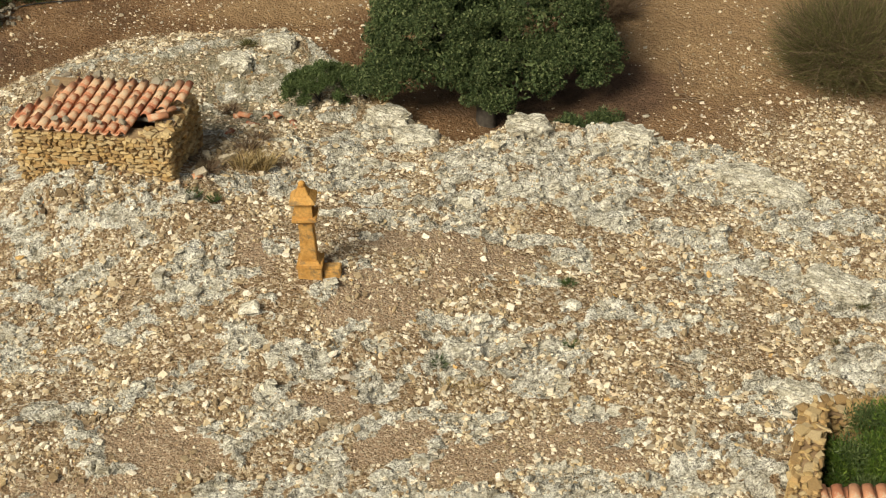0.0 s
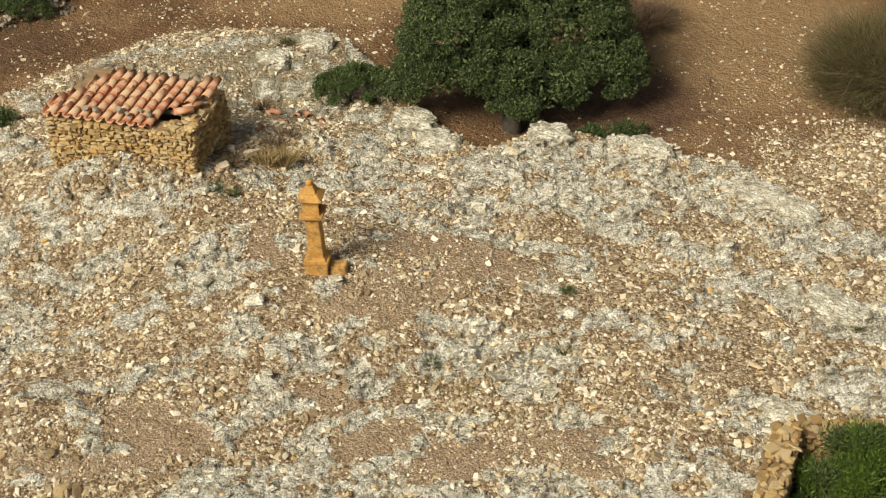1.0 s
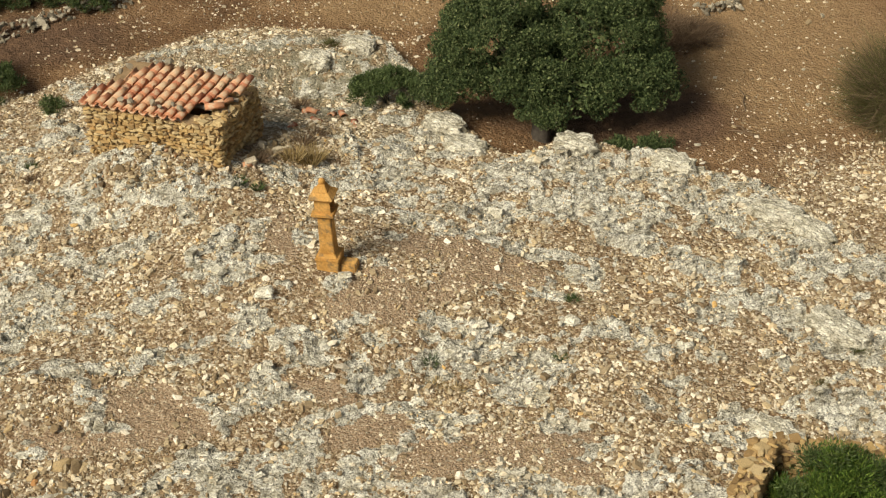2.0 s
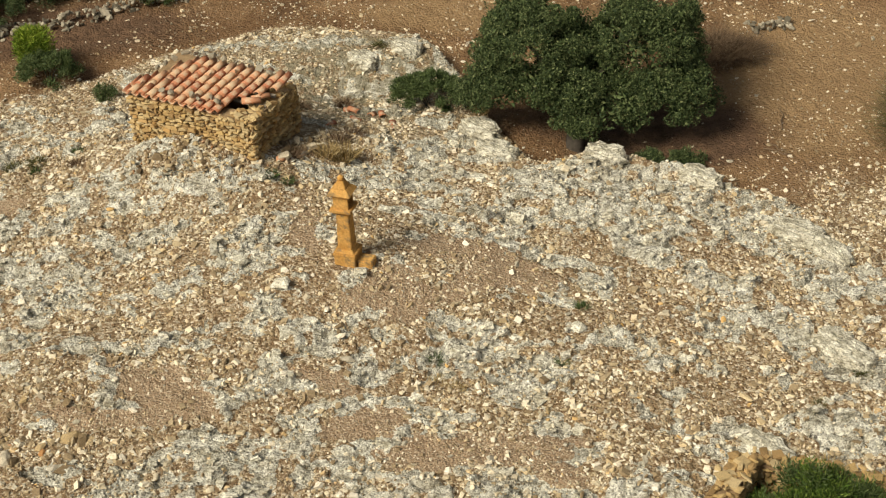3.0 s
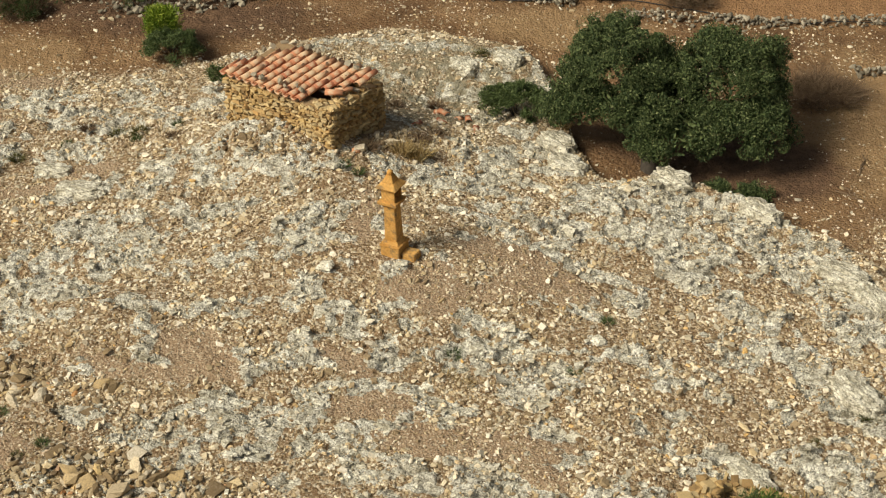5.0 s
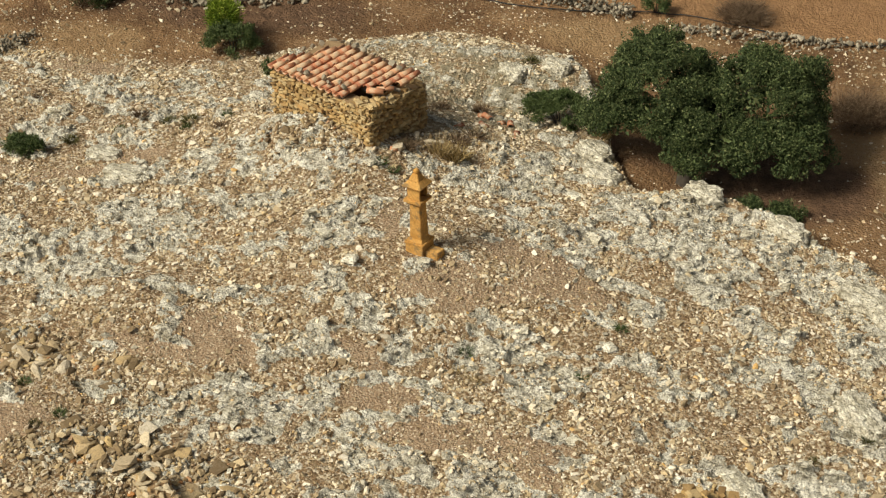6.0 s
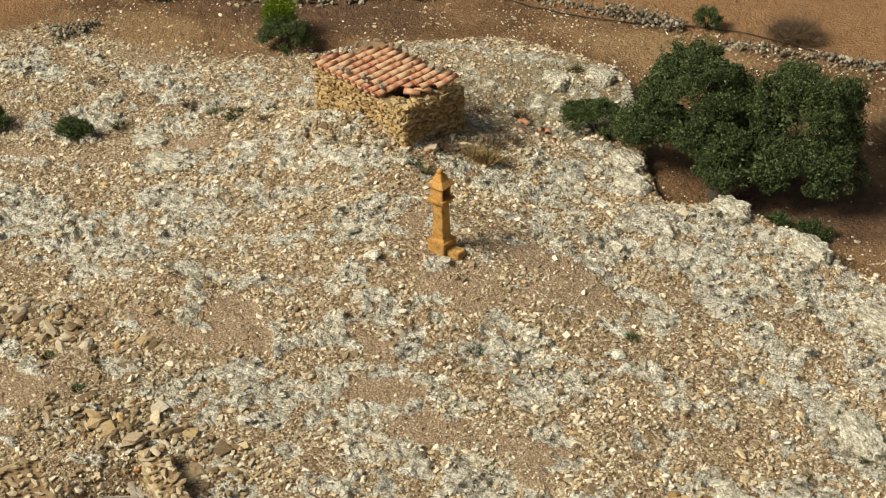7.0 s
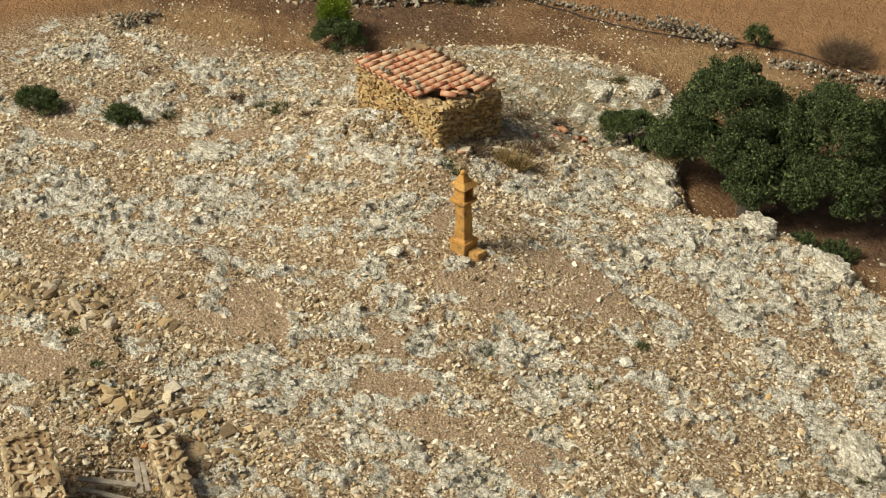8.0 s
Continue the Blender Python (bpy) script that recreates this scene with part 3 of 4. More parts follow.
# ---------------------------------------------------------------- shared shapes
def box_bm(x0, x1, y0, y1, z0, z1, bevel=0.0, taper=0.0, jitter=0.0, rng=None):
    bm = bmesh.new()
    bmesh.ops.create_cube(bm, size=1)
    for v in bm.verts:
        k = 1 - taper if v.co.z > 0 else 1
        cx, cy = (x0 + x1) / 2, (y0 + y1) / 2
        v.co = (cx + v.co.x * (x1 - x0) * k, cy + v.co.y * (y1 - y0) * k, z1 if v.co.z > 0 else z0)
        if jitter:
            v.co += Vector([rng.uniform(-jitter, jitter) for _ in range(3)])
    if bevel:
        bmesh.ops.bevel(bm, geom=bm.edges[:], offset=bevel, segments=2, affect="EDGES")
    return bm


def wall_stone_meshes(count, seed, mat):
    """Rough wall stones, 1 wide, 1 deep, 1 high, with broken corners."""
    rng = random.Random(seed)
    out = []
    for _ in range(count):
        bm = box_bm(-0.5, 0.5, -0.5, 0.5, -0.5, 0.5, jitter=0.2, rng=rng)
        bmesh.ops.bevel(bm, geom=bm.edges[:], offset=0.06, segments=1, affect="EDGES")
        me = bpy.data.meshes.new("wall_stone")
        bm.to_mesh(me)
        bm.free()
        me.materials.append(mat)
        out.append(me)
    return out


def chunk_meshes(count, seed, mat):
    out = []
    for v in chunk_shapes(count, 1.0, seed):
        me = bpy.data.meshes.new("broken_stone")
        me.from_pydata([tuple(p * 1.45) for p in v], [], ICO_F.tolist())
        me.materials.append(mat)
        out.append(me)
    return out


WALL_STONES = wall_stone_meshes(8, 3, WALLSTONE) + chunk_meshes(18, 13, WALLSTONE)
SLAB_STONES = wall_stone_meshes(2, 8, SLAB) + chunk_meshes(26, 18, SLAB)
TOP_STONES = chunk_meshes(24, 28, RUINSTONE)


def face_stones(parent, length, z_of, thick, base, seed, w=0.145, hgt=0.082, name="stone", meshes=None):
    """Courses of stones over one wall face: local x along it, outward is -y; z_of(u) is the top."""
    rng = random.Random(seed)
    z = base
    while z < 2.2:
        hh = hgt * rng.uniform(0.75, 1.3)
        u = -rng.uniform(0, w)
        while u < length:
            ww = w * rng.uniform(0.5, 1.7)
            mid = u + ww / 2
            if 0.0 < mid < length and z + hh * 0.6 < z_of(mid):
                sharing(name, rng.choice(meshes or WALL_STONES), parent, pose(mid, rng.uniform(-0.02, 0.012), z + hh / 2 + rng.uniform(-0.012, 0.012), rng.uniform(-10, 10), rng.uniform(-17, 17), rng.uniform(-12, 12))
                        @ Matrix.Diagonal((ww * rng.uniform(0.82, 1.0), thick * rng.uniform(0.75, 1.25), hh * rng.uniform(0.75, 1.05), 1)))
            u += ww
        z += hh


def leaves(name, centres, radii, per, size, mat, seed, parent=None, squash=0.8, label="", category="", kind="", hollow=0.55, thin=0.5, upward=0.0):
    """Small folded leaves in clumps: each leaf is two triangles with a crease."""
    rng = np.random.default_rng(seed)
    n = len(centres) * per
    c, r = np.repeat(centres, per, 0), np.repeat(radii, per)
    d = rng.normal(size=(n, 3))
    d /= np.linalg.norm(d, axis=1)[:, None]
    at = c + d * (r * rng.uniform(hollow, 1.0, n) ** 0.7)[:, None] * (1, 1, squash)
    u = rng.normal(size=(n, 3)) * (1 - 0.6 * min(1, upward)) + d * (0.4 + upward) + np.array((0, 0, upward))
    u /= np.linalg.norm(u, axis=1)[:, None]
    w = np.cross(u, rng.normal(size=(n, 3)))
    w /= np.linalg.norm(w, axis=1)[:, None]
    s = size * np.exp(rng.normal(0, 0.3, n))[:, None]
    nrm = np.cross(u, w)
    v = np.stack([at - u * s, at + w * s * thin + nrm * s * 0.15, at + u * s, at - w * s * thin + nrm * s * 0.15], 1).reshape(-1, 3)
    f = np.array([(0, 1, 2), (0, 2, 3)])[None] + 4 * np.arange(n)[:, None, None]
    return mass(name, v, f.reshape(-1, 3), mat, label, category, kind, parent)


def blades(name, centre, spread, count, length, width, mat, seed, parent=None, lean=0.5, up=1.0, tangle=0.0):
    """Thin arching stalks from a base, three segments each."""
    rng = np.random.default_rng(seed)
    a = rng.uniform(0, 2 * np.pi, count)
    q = np.sqrt(rng.uniform(0, 1, count))
    root = np.stack([spread[0] * q * np.cos(a), spread[1] * q * np.sin(a), np.zeros(count)], 1) * 0.55
    out = np.stack([np.cos(a), np.sin(a), np.zeros(count)], 1) * (lean * q)[:, None] + rng.normal(0, 0.18, (count, 3))
    out[:, 2] = up * rng.uniform(0.35, 1.0, count) if tangle else up
    out /= np.linalg.norm(out, axis=1)[:, None]
    L = length * rng.uniform(0.55, 1.0, count)[:, None]
    side = np.cross(out, rng.normal(size=(count, 3)))
    side /= np.linalg.norm(side, axis=1)[:, None]
    droop = np.stack([np.cos(a), np.sin(a), np.full(count, -0.35)], 1) * 0.25
    w = width * rng.uniform(0.6, 1.4, count)[:, None]
    p0, p1, p2 = root, root + out * L * 0.55 + droop * L * 0.15, root + out * L + droop * L * 0.6 + rng.normal(0, 0.05 + tangle, (count, 3)) * L
    root = root + np.array((0, 0, 1)) * (tangle * 3 * rng.uniform(0, 1, count) * length)[:, None]
    p0, p1, p2 = root, p1 + root - p0, p2 + root - p0
    v = np.stack([p0 - side * w, p0 + side * w, p1 - side * w * 0.8, p1 + side * w * 0.8, p2 - side * w * 0.25, p2 + side * w * 0.25], 1) + np.array(centre)
    f = np.array([(0, 1, 3, 2), (2, 3, 5, 4)])[None] + 6 * np.arange(count)[:, None, None]
    return mass(name, v.reshape(-1, 3), f.reshape(-1, 4), mat, "", "", "", parent)


def limb(name, points, r0, r1, mat, parent, sides=9):
    verts, faces = [], []
    n = len(points)
    for i, p in enumerate(points):
        p = Vector(p)
        d = (Vector(points[min(i + 1, n - 1)]) - Vector(points[max(i - 1, 0)])).normalized()
        a = d.orthogonal().normalized()
        b = d.cross(a)
        r = r0 + (r1 - r0) * i / (n - 1)
        for k in range(sides):
            t = 2 * math.pi * k / sides
            verts.append(p + (a * math.cos(t) + b * math.sin(t)) * r * (1 + 0.12 * math.sin(3 * t + i)))
    for i in range(n - 1):
        for k in range(sides):
            k2 = (k + 1) % sides
            faces.append((i * sides + k, i * sides + k2, (i + 1) * sides + k2, (i + 1) * sides + k))
    faces.append(tuple(range((n - 1) * sides, n * sides)))
    return obj(name, verts, faces, mat, parent, smooth=True)


# ---------------------------------------------------------------- stone hut
HUT = pose(-5.44, 5.25, 0, 0, 0, -25.2)
HUT_L, EAVE = 3.47, 1.47


def tile_mesh(name, length, r0, r1, up=1, sides=6, thick=0.016):
    """A tapered half-round clay tile along +y, hollow side down (up=1) or up (-1)."""
    verts, faces = [], []
    for y, r in ((0, r0), (length, r1)):
        for rr in (r, r - thick):
            for k in range(sides + 1):
                a = math.pi * k / sides
                verts.append((rr * math.cos(a), y, up * rr * math.sin(a) * 0.85))
    s = sides + 1
    for k in range(sides):
        faces += [(k, k + 1, 2 * s + k + 1, 2 * s + k), (s + k + 1, s + k, 3 * s + k, 3 * s + k + 1),
                  (k + 1, k, s + k, s + k + 1), (2 * s + k, 2 * s + k + 1, 3 * s + k + 1, 3 * s + k)]
    faces += [(0, 2 * s, 3 * s, s), (sides, s + sides, 3 * s + sides, 2 * s + sides)]
    me = bpy.data.meshes.new(name)
    me.from_pydata(verts, [], faces)
    me.materials.append(TILE)
    me.shade_smooth()
    return me


COVER, CHANNEL = tile_mesh("cover_tile", 0.46, 0.111, 0.094), tile_mesh("channel_tile", 0.46, 0.10, 0.12, -1)


def build_hut():
    hut = thing("stone_hut", HUT, "small ochre dry-stone hut with a partly fallen terracotta roof", "hut")
    rng = random.Random(11)

    def prism(name, plan, base, tops, label=""):
        """A wall core on four plan corners, with its own height at each."""
        v = [(x, y, base) for x, y in plan] + [(x, y, t) for (x, y), t in zip(plan, tops)]
        f = [(3, 2, 1, 0), (4, 5, 6, 7)] + [(i, (i + 1) % 4, 4 + (i + 1) % 4, 4 + i) for i in range(4)]
        return obj(name, v, f, MORTAR, hut, label)

    base, th, deep = -0.35, 0.42, 2.3
    front = prism("front_wall", [(0, 0.03), (HUT_L, 0.03), (HUT_L, th), (0, th)], base, [EAVE - 0.06] * 4, "ochre rubble stone wall")
    right = prism("side_wall", [(HUT_L - 0.03, th), (HUT_L - 0.03, deep), (HUT_L - th, deep), (HUT_L - th, th)], base, [EAVE - 0.05, 1.2, 1.2, EAVE - 0.05], "shaded rubble stone wall, broken at the top")
    left = prism("side_wall", [(th, th), (th, deep - 0.4), (0.03, deep - 0.4), (0.03, th)], base, [EAVE - 0.1] * 4)
    prism("back_wall", [(0.03, deep - 0.4), (HUT_L - th, deep - 0.4), (HUT_L - th, deep), (0.03, deep)], base, [EAVE - 0.08] * 4)
    face_stones(front, HUT_L, lambda u: EAVE - 0.03 + (0.05 if u > 3.0 else 0), 0.14, 0.0, 21)
    turn = new("stone_facing")
    turn.parent, turn.matrix_basis = right, pose(HUT_L, 0.0, 0, 0, 0, 90)
    face_stones(turn, deep, lambda u: EAVE + 0.02 - 0.3 * u / deep + 0.05 * math.sin(5 * u), 0.14, 0.0, 22)
    for o in [o for o in turn.children]:
        o.parent, o.matrix_basis = right, turn.matrix_basis @ o.matrix_basis
    bpy.data.objects.remove(turn)
    # wall-top stones on the bare corner and along the broken side
    for k in range(46):
        y = rng.uniform(0.05, deep)
        x = rng.uniform(HUT_L - 0.6, HUT_L - 0.05) if y < 0.45 else rng.uniform(HUT_L - 0.42, HUT_L - 0.04)
        s = rng.uniform(0.12, 0.28)
        sharing("stone", rng.choice(WALL_STONES), right, pose(x, y, EAVE - 0.01 - 0.1 * y + rng.uniform(-0.03, 0.03), rng.uniform(-8, 8), rng.uniform(-8, 8), rng.uniform(0, 180)) @ Matrix.Diagonal((s, s * 0.8, 0.1, 1)))
    # roof bed and tiles
    rise = 0.06
    slab = obj("roof_bed", [(0.12, 0.08, EAVE - 0.02), (2.5, 0.08, EAVE - 0.02), (2.45, 1.5, EAVE + 0.06), (1.4, 1.5, EAVE + 0.06), (0.2, 0.45, EAVE + 0.01),
                            (0.12, 0.08, EAVE - 0.06), (2.5, 0.08, EAVE - 0.06), (2.45, 1.5, EAVE + 0.02), (1.4, 1.5, EAVE + 0.02), (0.2, 0.45, EAVE - 0.02)],
               [(0, 1, 2, 3, 4), (9, 8, 7, 6, 5)] + [(i, 5 + i, 5 + (i + 1) % 5, (i + 1) % 5) for i in range(5)], OLDWOOD, hut, "old wooden roof boards under the tiles")
    cols = 11
    for k in range(cols + 2):
        x = 0.12 + k * 0.262
        start, rows = 0.0, 6
        if k < 2:
            rows = 2 + k
        if k == 2:
            rows = 5
        if k >= 10:
            start, rows = 0.7 + 0.3 * (k - 10), 14 - k
        for j in range(rows):
            y = start + j * 0.31 - 0.05
            zz = EAVE + 0.05 + rise * y + 0.01
            if k < cols + 2:
                sharing("cover_tile", COVER, hut, pose(x + 0.1 * y + rng.uniform(-0.014, 0.014), y, zz + rng.uniform(-0.006, 0.012), 3.0 + rng.uniform(-1.5, 1.5), rng.uniform(-5, 5), -5.7 + rng.uniform(-4, 4)))
            if k < 10:
                sharing("channel_tile", CHANNEL, hut, pose(x - 0.131 + 0.1 * y + rng.uniform(-0.01, 0.01), y - 0.02, zz + 0.035, 2.5 + rng.uniform(-1, 1), rng.uniform(-3, 3), -5.7 + rng.uniform(-3, 3)))
    # slipped tiles over the hole
    for x, y, z, ry, rz in ((2.86, 0.62, EAVE + 0.06, 10, -62), (3.0, 0.84, EAVE + 0.03, -14, -48)):
        sharing("cover_tile", COVER, hut, pose(x, y, z, 2, ry, rz))
    part("rafter", box_bm(2.5, 3.4, 0.78, 0.86, EAVE - 0.12, EAVE - 0.04, 0.01), OLDWOOD, hut, "old wooden rafter showing through the hole")
    part("rafter", box_bm(2.5, 3.4, 1.28, 1.36, EAVE - 0.1, EAVE - 0.02, 0.01), OLDWOOD, hut)
    return hut


build_hut()
RIDGE_STONES = chunk_shapes(8, 0.7, 77)


def single_stone(name, x, y, z, size, mat, label, category, group, seed, flat=0.7):
    rng = random.Random(seed)
    v = RIDGE_STONES[seed % 8] * size * np.array((1, 1, flat / 0.7))
    ob = obj(name, v, ICO_F.tolist(), mat)
    ob.matrix_basis = pose(x, y, z, rng.uniform(-14, 14), rng.uniform(-14, 14), rng.uniform(0, 360))
    return tagged(ob, label, category, group)


def roof_stones():
    for i, (u, v, s) in enumerate(((0.95, 0.12, 0.27), (1.2, 0.1, 0.22), (1.72, 0.2, 0.27), (1.95, 0.12, 0.17), (2.45, 0.18, 0.24), (2.2, 0.3, 0.17), (0.65, 1.75, 0.26), (0.9, 1.85, 0.24), (1.1, 1.88, 0.2),
                                   (1.35, 1.86, 0.28), (1.7, 1.85, 0.24), (0.5, 1.45, 0.24), (0.38, 1.2, 0.22), (0.28, 0.95, 0.2), (2.05, 1.82, 0.2), (2.4, 1.84, 0.2), (2.75, 1.78, 0.32), (3.05, 1.72, 0.22))):
        p = HUT @ Vector((u, v, EAVE + 0.17 + 0.06 * v + s * 0.2))
        single_stone("roof_stone", *p, s, GREYSTONE, "grey fieldstone weighing down the tile roof", "stone", "stones on the hut roof", i)


roof_stones()


# ---------------------------------------------------------------- shrine pillar
def build_shrine():
    sh = thing("wayside_shrine", pose(0.02, 0.1, 0.03, -1.5, -2.5, -18), "golden sandstone shrine pillar with a niche and pyramid cap", "shrine")

    def block(name, w, z0, z1, top=None, label="", bevel=0.012, y=0.0, x=0.0):
        top = w if top is None else top
        return part(name, box_bm(x - w / 2, x + w / 2, y - w / 2, y + w / 2, z0, z1, bevel, 1 - top / w), SHRINE, sh, label)

    block("plinth", 0.5, -0.25, 0.25)
    block("plinth_moulding", 0.54, 0.25, 0.31)
    block("plinth_slope", 0.46, 0.31, 0.4, 0.34)
    block("shaft", 0.33, 0.4, 1.32, 0.285)
    block("neck_moulding", 0.32, 1.32, 1.40, 0.46)
    block("shelf", 0.5, 1.40, 1.48)
    # niche: floor block, back, two cheeks and a lintel, open to +x
    part("niche_back", box_bm(-0.17, -0.13, -0.13, 0.13, 1.48, 1.80, 0.0), SHRINE, sh)
    part("niche_cheek", box_bm(-0.172, 0.18, -0.175, -0.13, 1.48, 1.80, 0.008), SHRINE, sh)
    part("niche_cheek", box_bm(-0.172, 0.18, 0.13, 0.175, 1.48, 1.80, 0.008), SHRINE, sh)
    part("lintel", box_bm(-0.13, 0.18, -0.13, 0.13, 1.77, 1.80, 0.006), SHRINE, sh)
    block("cornice", 0.42, 1.80, 1.85, 0.55)
    block("cap", 0.55, 1.85, 1.98, 0.3)
    block("cap_top", 0.29, 1.98, 2.15, 0.14)
    bm = bmesh.new()
    bmesh.ops.create_icosphere(bm, subdivisions=2, radius=0.08, matrix=Matrix.Translation((0, 0, 2.185)))
    part("finial", bm, SHRINE, sh, "worn round stone finial")
    part("kneeling_step", box_bm(0.252, 0.62, -0.16, 0.16, -0.25, 0.13, 0.02), SHRINE, sh, "low sandstone block at the foot")
    return sh


build_shrine()


# ---------------------------------------------------------------- trees and shrubs
def clumps(lobes, count, seed, r0, r1, gap=0.35, floor=-9):
    """Clump centres over the skins of several ellipsoids, with gaps."""
    rng = np.random.default_rng(seed)
    out, rad = [], []
    total = sum(l[3] * l[4] for l in lobes)
    for cx, cy, cz, a, b, c in lobes:
        k = int(count * a * b / total)
        d = rng.normal(size=(k, 3))
        d /= np.linalg.norm(d, axis=1)[:, None]
        d[:, 2] = np.where(d[:, 2] < -0.35, -d[:, 2], d[:, 2])
        wob = 0.80 + 0.36 * vnoise(d[:, 0] * 2.2 + 5 + cx, d[:, 1] * 2.2 + d[:, 2] * 1.7 + 9, seed)
        p = d * np.array((a, b, c)) * (wob * rng.uniform(0.72, 1.0, k))[:, None] + (cx, cy, cz)
        keep = (vnoise(p[:, 0] * 1.5, p[:, 1] * 1.5 + p[:, 2] * 1.9, seed + 4) > gap) & (p[:, 2] > floor)
        out.append(p[keep])
        rad.append(rng.uniform(r0, r1, keep.sum()))
    return np.concatenate(out), np.concatenate(rad)


def build_oak():
    bx, by = 5.72, 6.1
    bz = float(height(np.array([bx]), np.array([by]), False)[0]) - 0.1
    oak = thing("holm_oak", pose(0, 0, 0), "broad dark green holm oak with two rounded crown lobes", "tree")
    limb("trunk", [(bx, by, bz), (bx + 0.03, by + 0.05, bz + 0.5), (bx - 0.05, by + 0.25, bz + 1.0), (bx - 0.1, by + 0.5, bz + 1.5)], 0.27, 0.17, BARK, oak)
    for tip in ((4.4, 7.2, 1.6), (3.6, 6.6, 0.8), (7.2, 7.3, 1.5), (8.2, 6.6, 0.7), (5.6, 8.3, 1.6), (7.6, 8.4, 1.2)):
        a, c = Vector((bx, by + 0.25, bz + 0.9)), Vector(tip)
        m = a.lerp(c, 0.5) + Vector((0, 0, 0.25))
        limb("limb", [a, a.lerp(m, 0.6), m, m.lerp(c, 0.6), c], 0.12, 0.03, BARK, oak, 7)
    lobes = [(4.7, 7.6, 0.95, 1.7, 1.6, 1.6), (7.6, 7.6, 0.85, 1.65, 1.7, 1.65), (4.2, 6.8, 0.35, 0.9, 0.7, 0.85), (6.2, 6.3, 0.1, 1.25, 1.0, 0.95), (7.7, 6.4, 0.1, 1.2, 0.9, 0.8), (3.6, 6.9, 0.2, 0.8, 0.9, 0.8), (8.5, 6.7, 0.2, 0.8, 1.0, 0.85), (6.1, 8.2, 0.1, 1.3, 0.9, 0.9), (5.4, 6.8, 0.7, 1.0, 0.8, 1.0), (5.7, 6.0, 0.0, 0.85, 0.5, 0.5), (4.9, 6.5, 0.5, 0.8, 0.6, 0.8)]
    p, r = clumps(lobes, 1150, 9, 0.13, 0.4, 0.28, -0.6)
    leaves("crown", p, r, 270, 0.03, OAKLEAF, 12, oak)
    core, cr = clumps([(a, b, c, d * 0.72, e * 0.72, f * 0.7) for a, b, c, d, e, f in lobes], 160, 19, 0.3, 0.5, 0.2, -0.3)
    leaves("inner_foliage", core, cr, 90, 0.06, OAKLEAF, 13, oak)
    return oak


build_oak()


def bush(name, x, y, a, b, c, mat, seed, label, category="bush", count=40, per=120, size=0.032, group="", lift_by=0.45):
    z = lift(x, y)
    ob = thing(name, pose(x, y, z), label, category, group)
    p, r = clumps([(0, 0, c * lift_by, a, b, c * 0.75)], count, seed, 0.13, 0.24, 0.15, 0.0)
    leaves("foliage", p, r, per, size * 1.25, mat, seed + 1, ob, hollow=0.1, thin=0.26, upward=0.4)
    rng = random.Random(seed)
    for _ in range(4):
        q = Vector((rng.uniform(-0.5, 0.5) * a, rng.uniform(-0.5, 0.5) * b, c * 0.6))
        limb("stem", [(q.x * 0.2, q.y * 0.2, -0.05), q * 0.5, q], 0.02, 0.008, BARK, ob, 5)
    return ob


bush("shrub", 2.0, 7.75, 0.95, 0.6, 0.85, BUSHLEAF, 31, "dark green shrub beside the oak among the rocks", count=80, per=220)
bush("shrub", 3.0, 7.3, 0.6, 0.5, 0.8, OAKLEAF, 32, "dark oak sapling under the crown edge", count=40, per=130)
# cushion bush at 8.0, 5.1: dark oak leaf colour stands for the oak's shade
bush("shrub", 8.0, 5.1, 0.85, 0.4, 0.4, OAKLEAF, 33, "low green cushion bush below the rock rim, darkened for shade", count=60, per=150, size=0.035)
bush("shrub", -8.5, 9.9, 0.95, 0.6, 0.72, BUSHLEAF, 35, "dark green shrub at the foot of a bright sapling", count=60, per=140)
bush("shrub", -14.7, 2.75, 0.85, 0.5, 0.5, BUSHLEAF, 37, "rounded dark green shrub on stony ground", count=55, per=140, group="low shrubs on the slope")
bush("shrub", -12.0, 3.1, 0.5, 0.36, 0.28, BUSHLEAF, 38, "small green cushion shrub by a pale rock", count=36, per=130, group="low shrubs on the slope")
bush("shrub", -6.75, 8.6, 0.28, 0.25, 0.3, BUSHLEAF, 39, "small grey-green plant behind the hut", count=14, per=90, size=0.03)
bush("shrub", 3.6, 15.1, 0.4, 0.35, 0.6, BUSHLEAF, 40, "dark green bush beside the dry-stone wall", count=26, per=120)
bush("shrub", -10.6, 13.0, 0.9, 0.7, 0.8, OAKLEAF, 41, "dark green shrub in shade behind the slope", count=50, per=120)
bush("shrub", -6.2, 14.2, 0.8, 0.5, 0.7, BUSHLEAF, 43, "dark green shrub near the back wall", count=50, per=120)


def spiky(name, x, y, spread, count, length, width, mat, seed, label, category, lean=0.6, part_name="foliage", up=1.0):
    ob = thing(name, pose(x, y, lift(x, y) - 0.03), label, category)
    blades(part_name, (0, 0, 0), spread, count, length, width, mat, seed, ob, lean, up)
    return ob




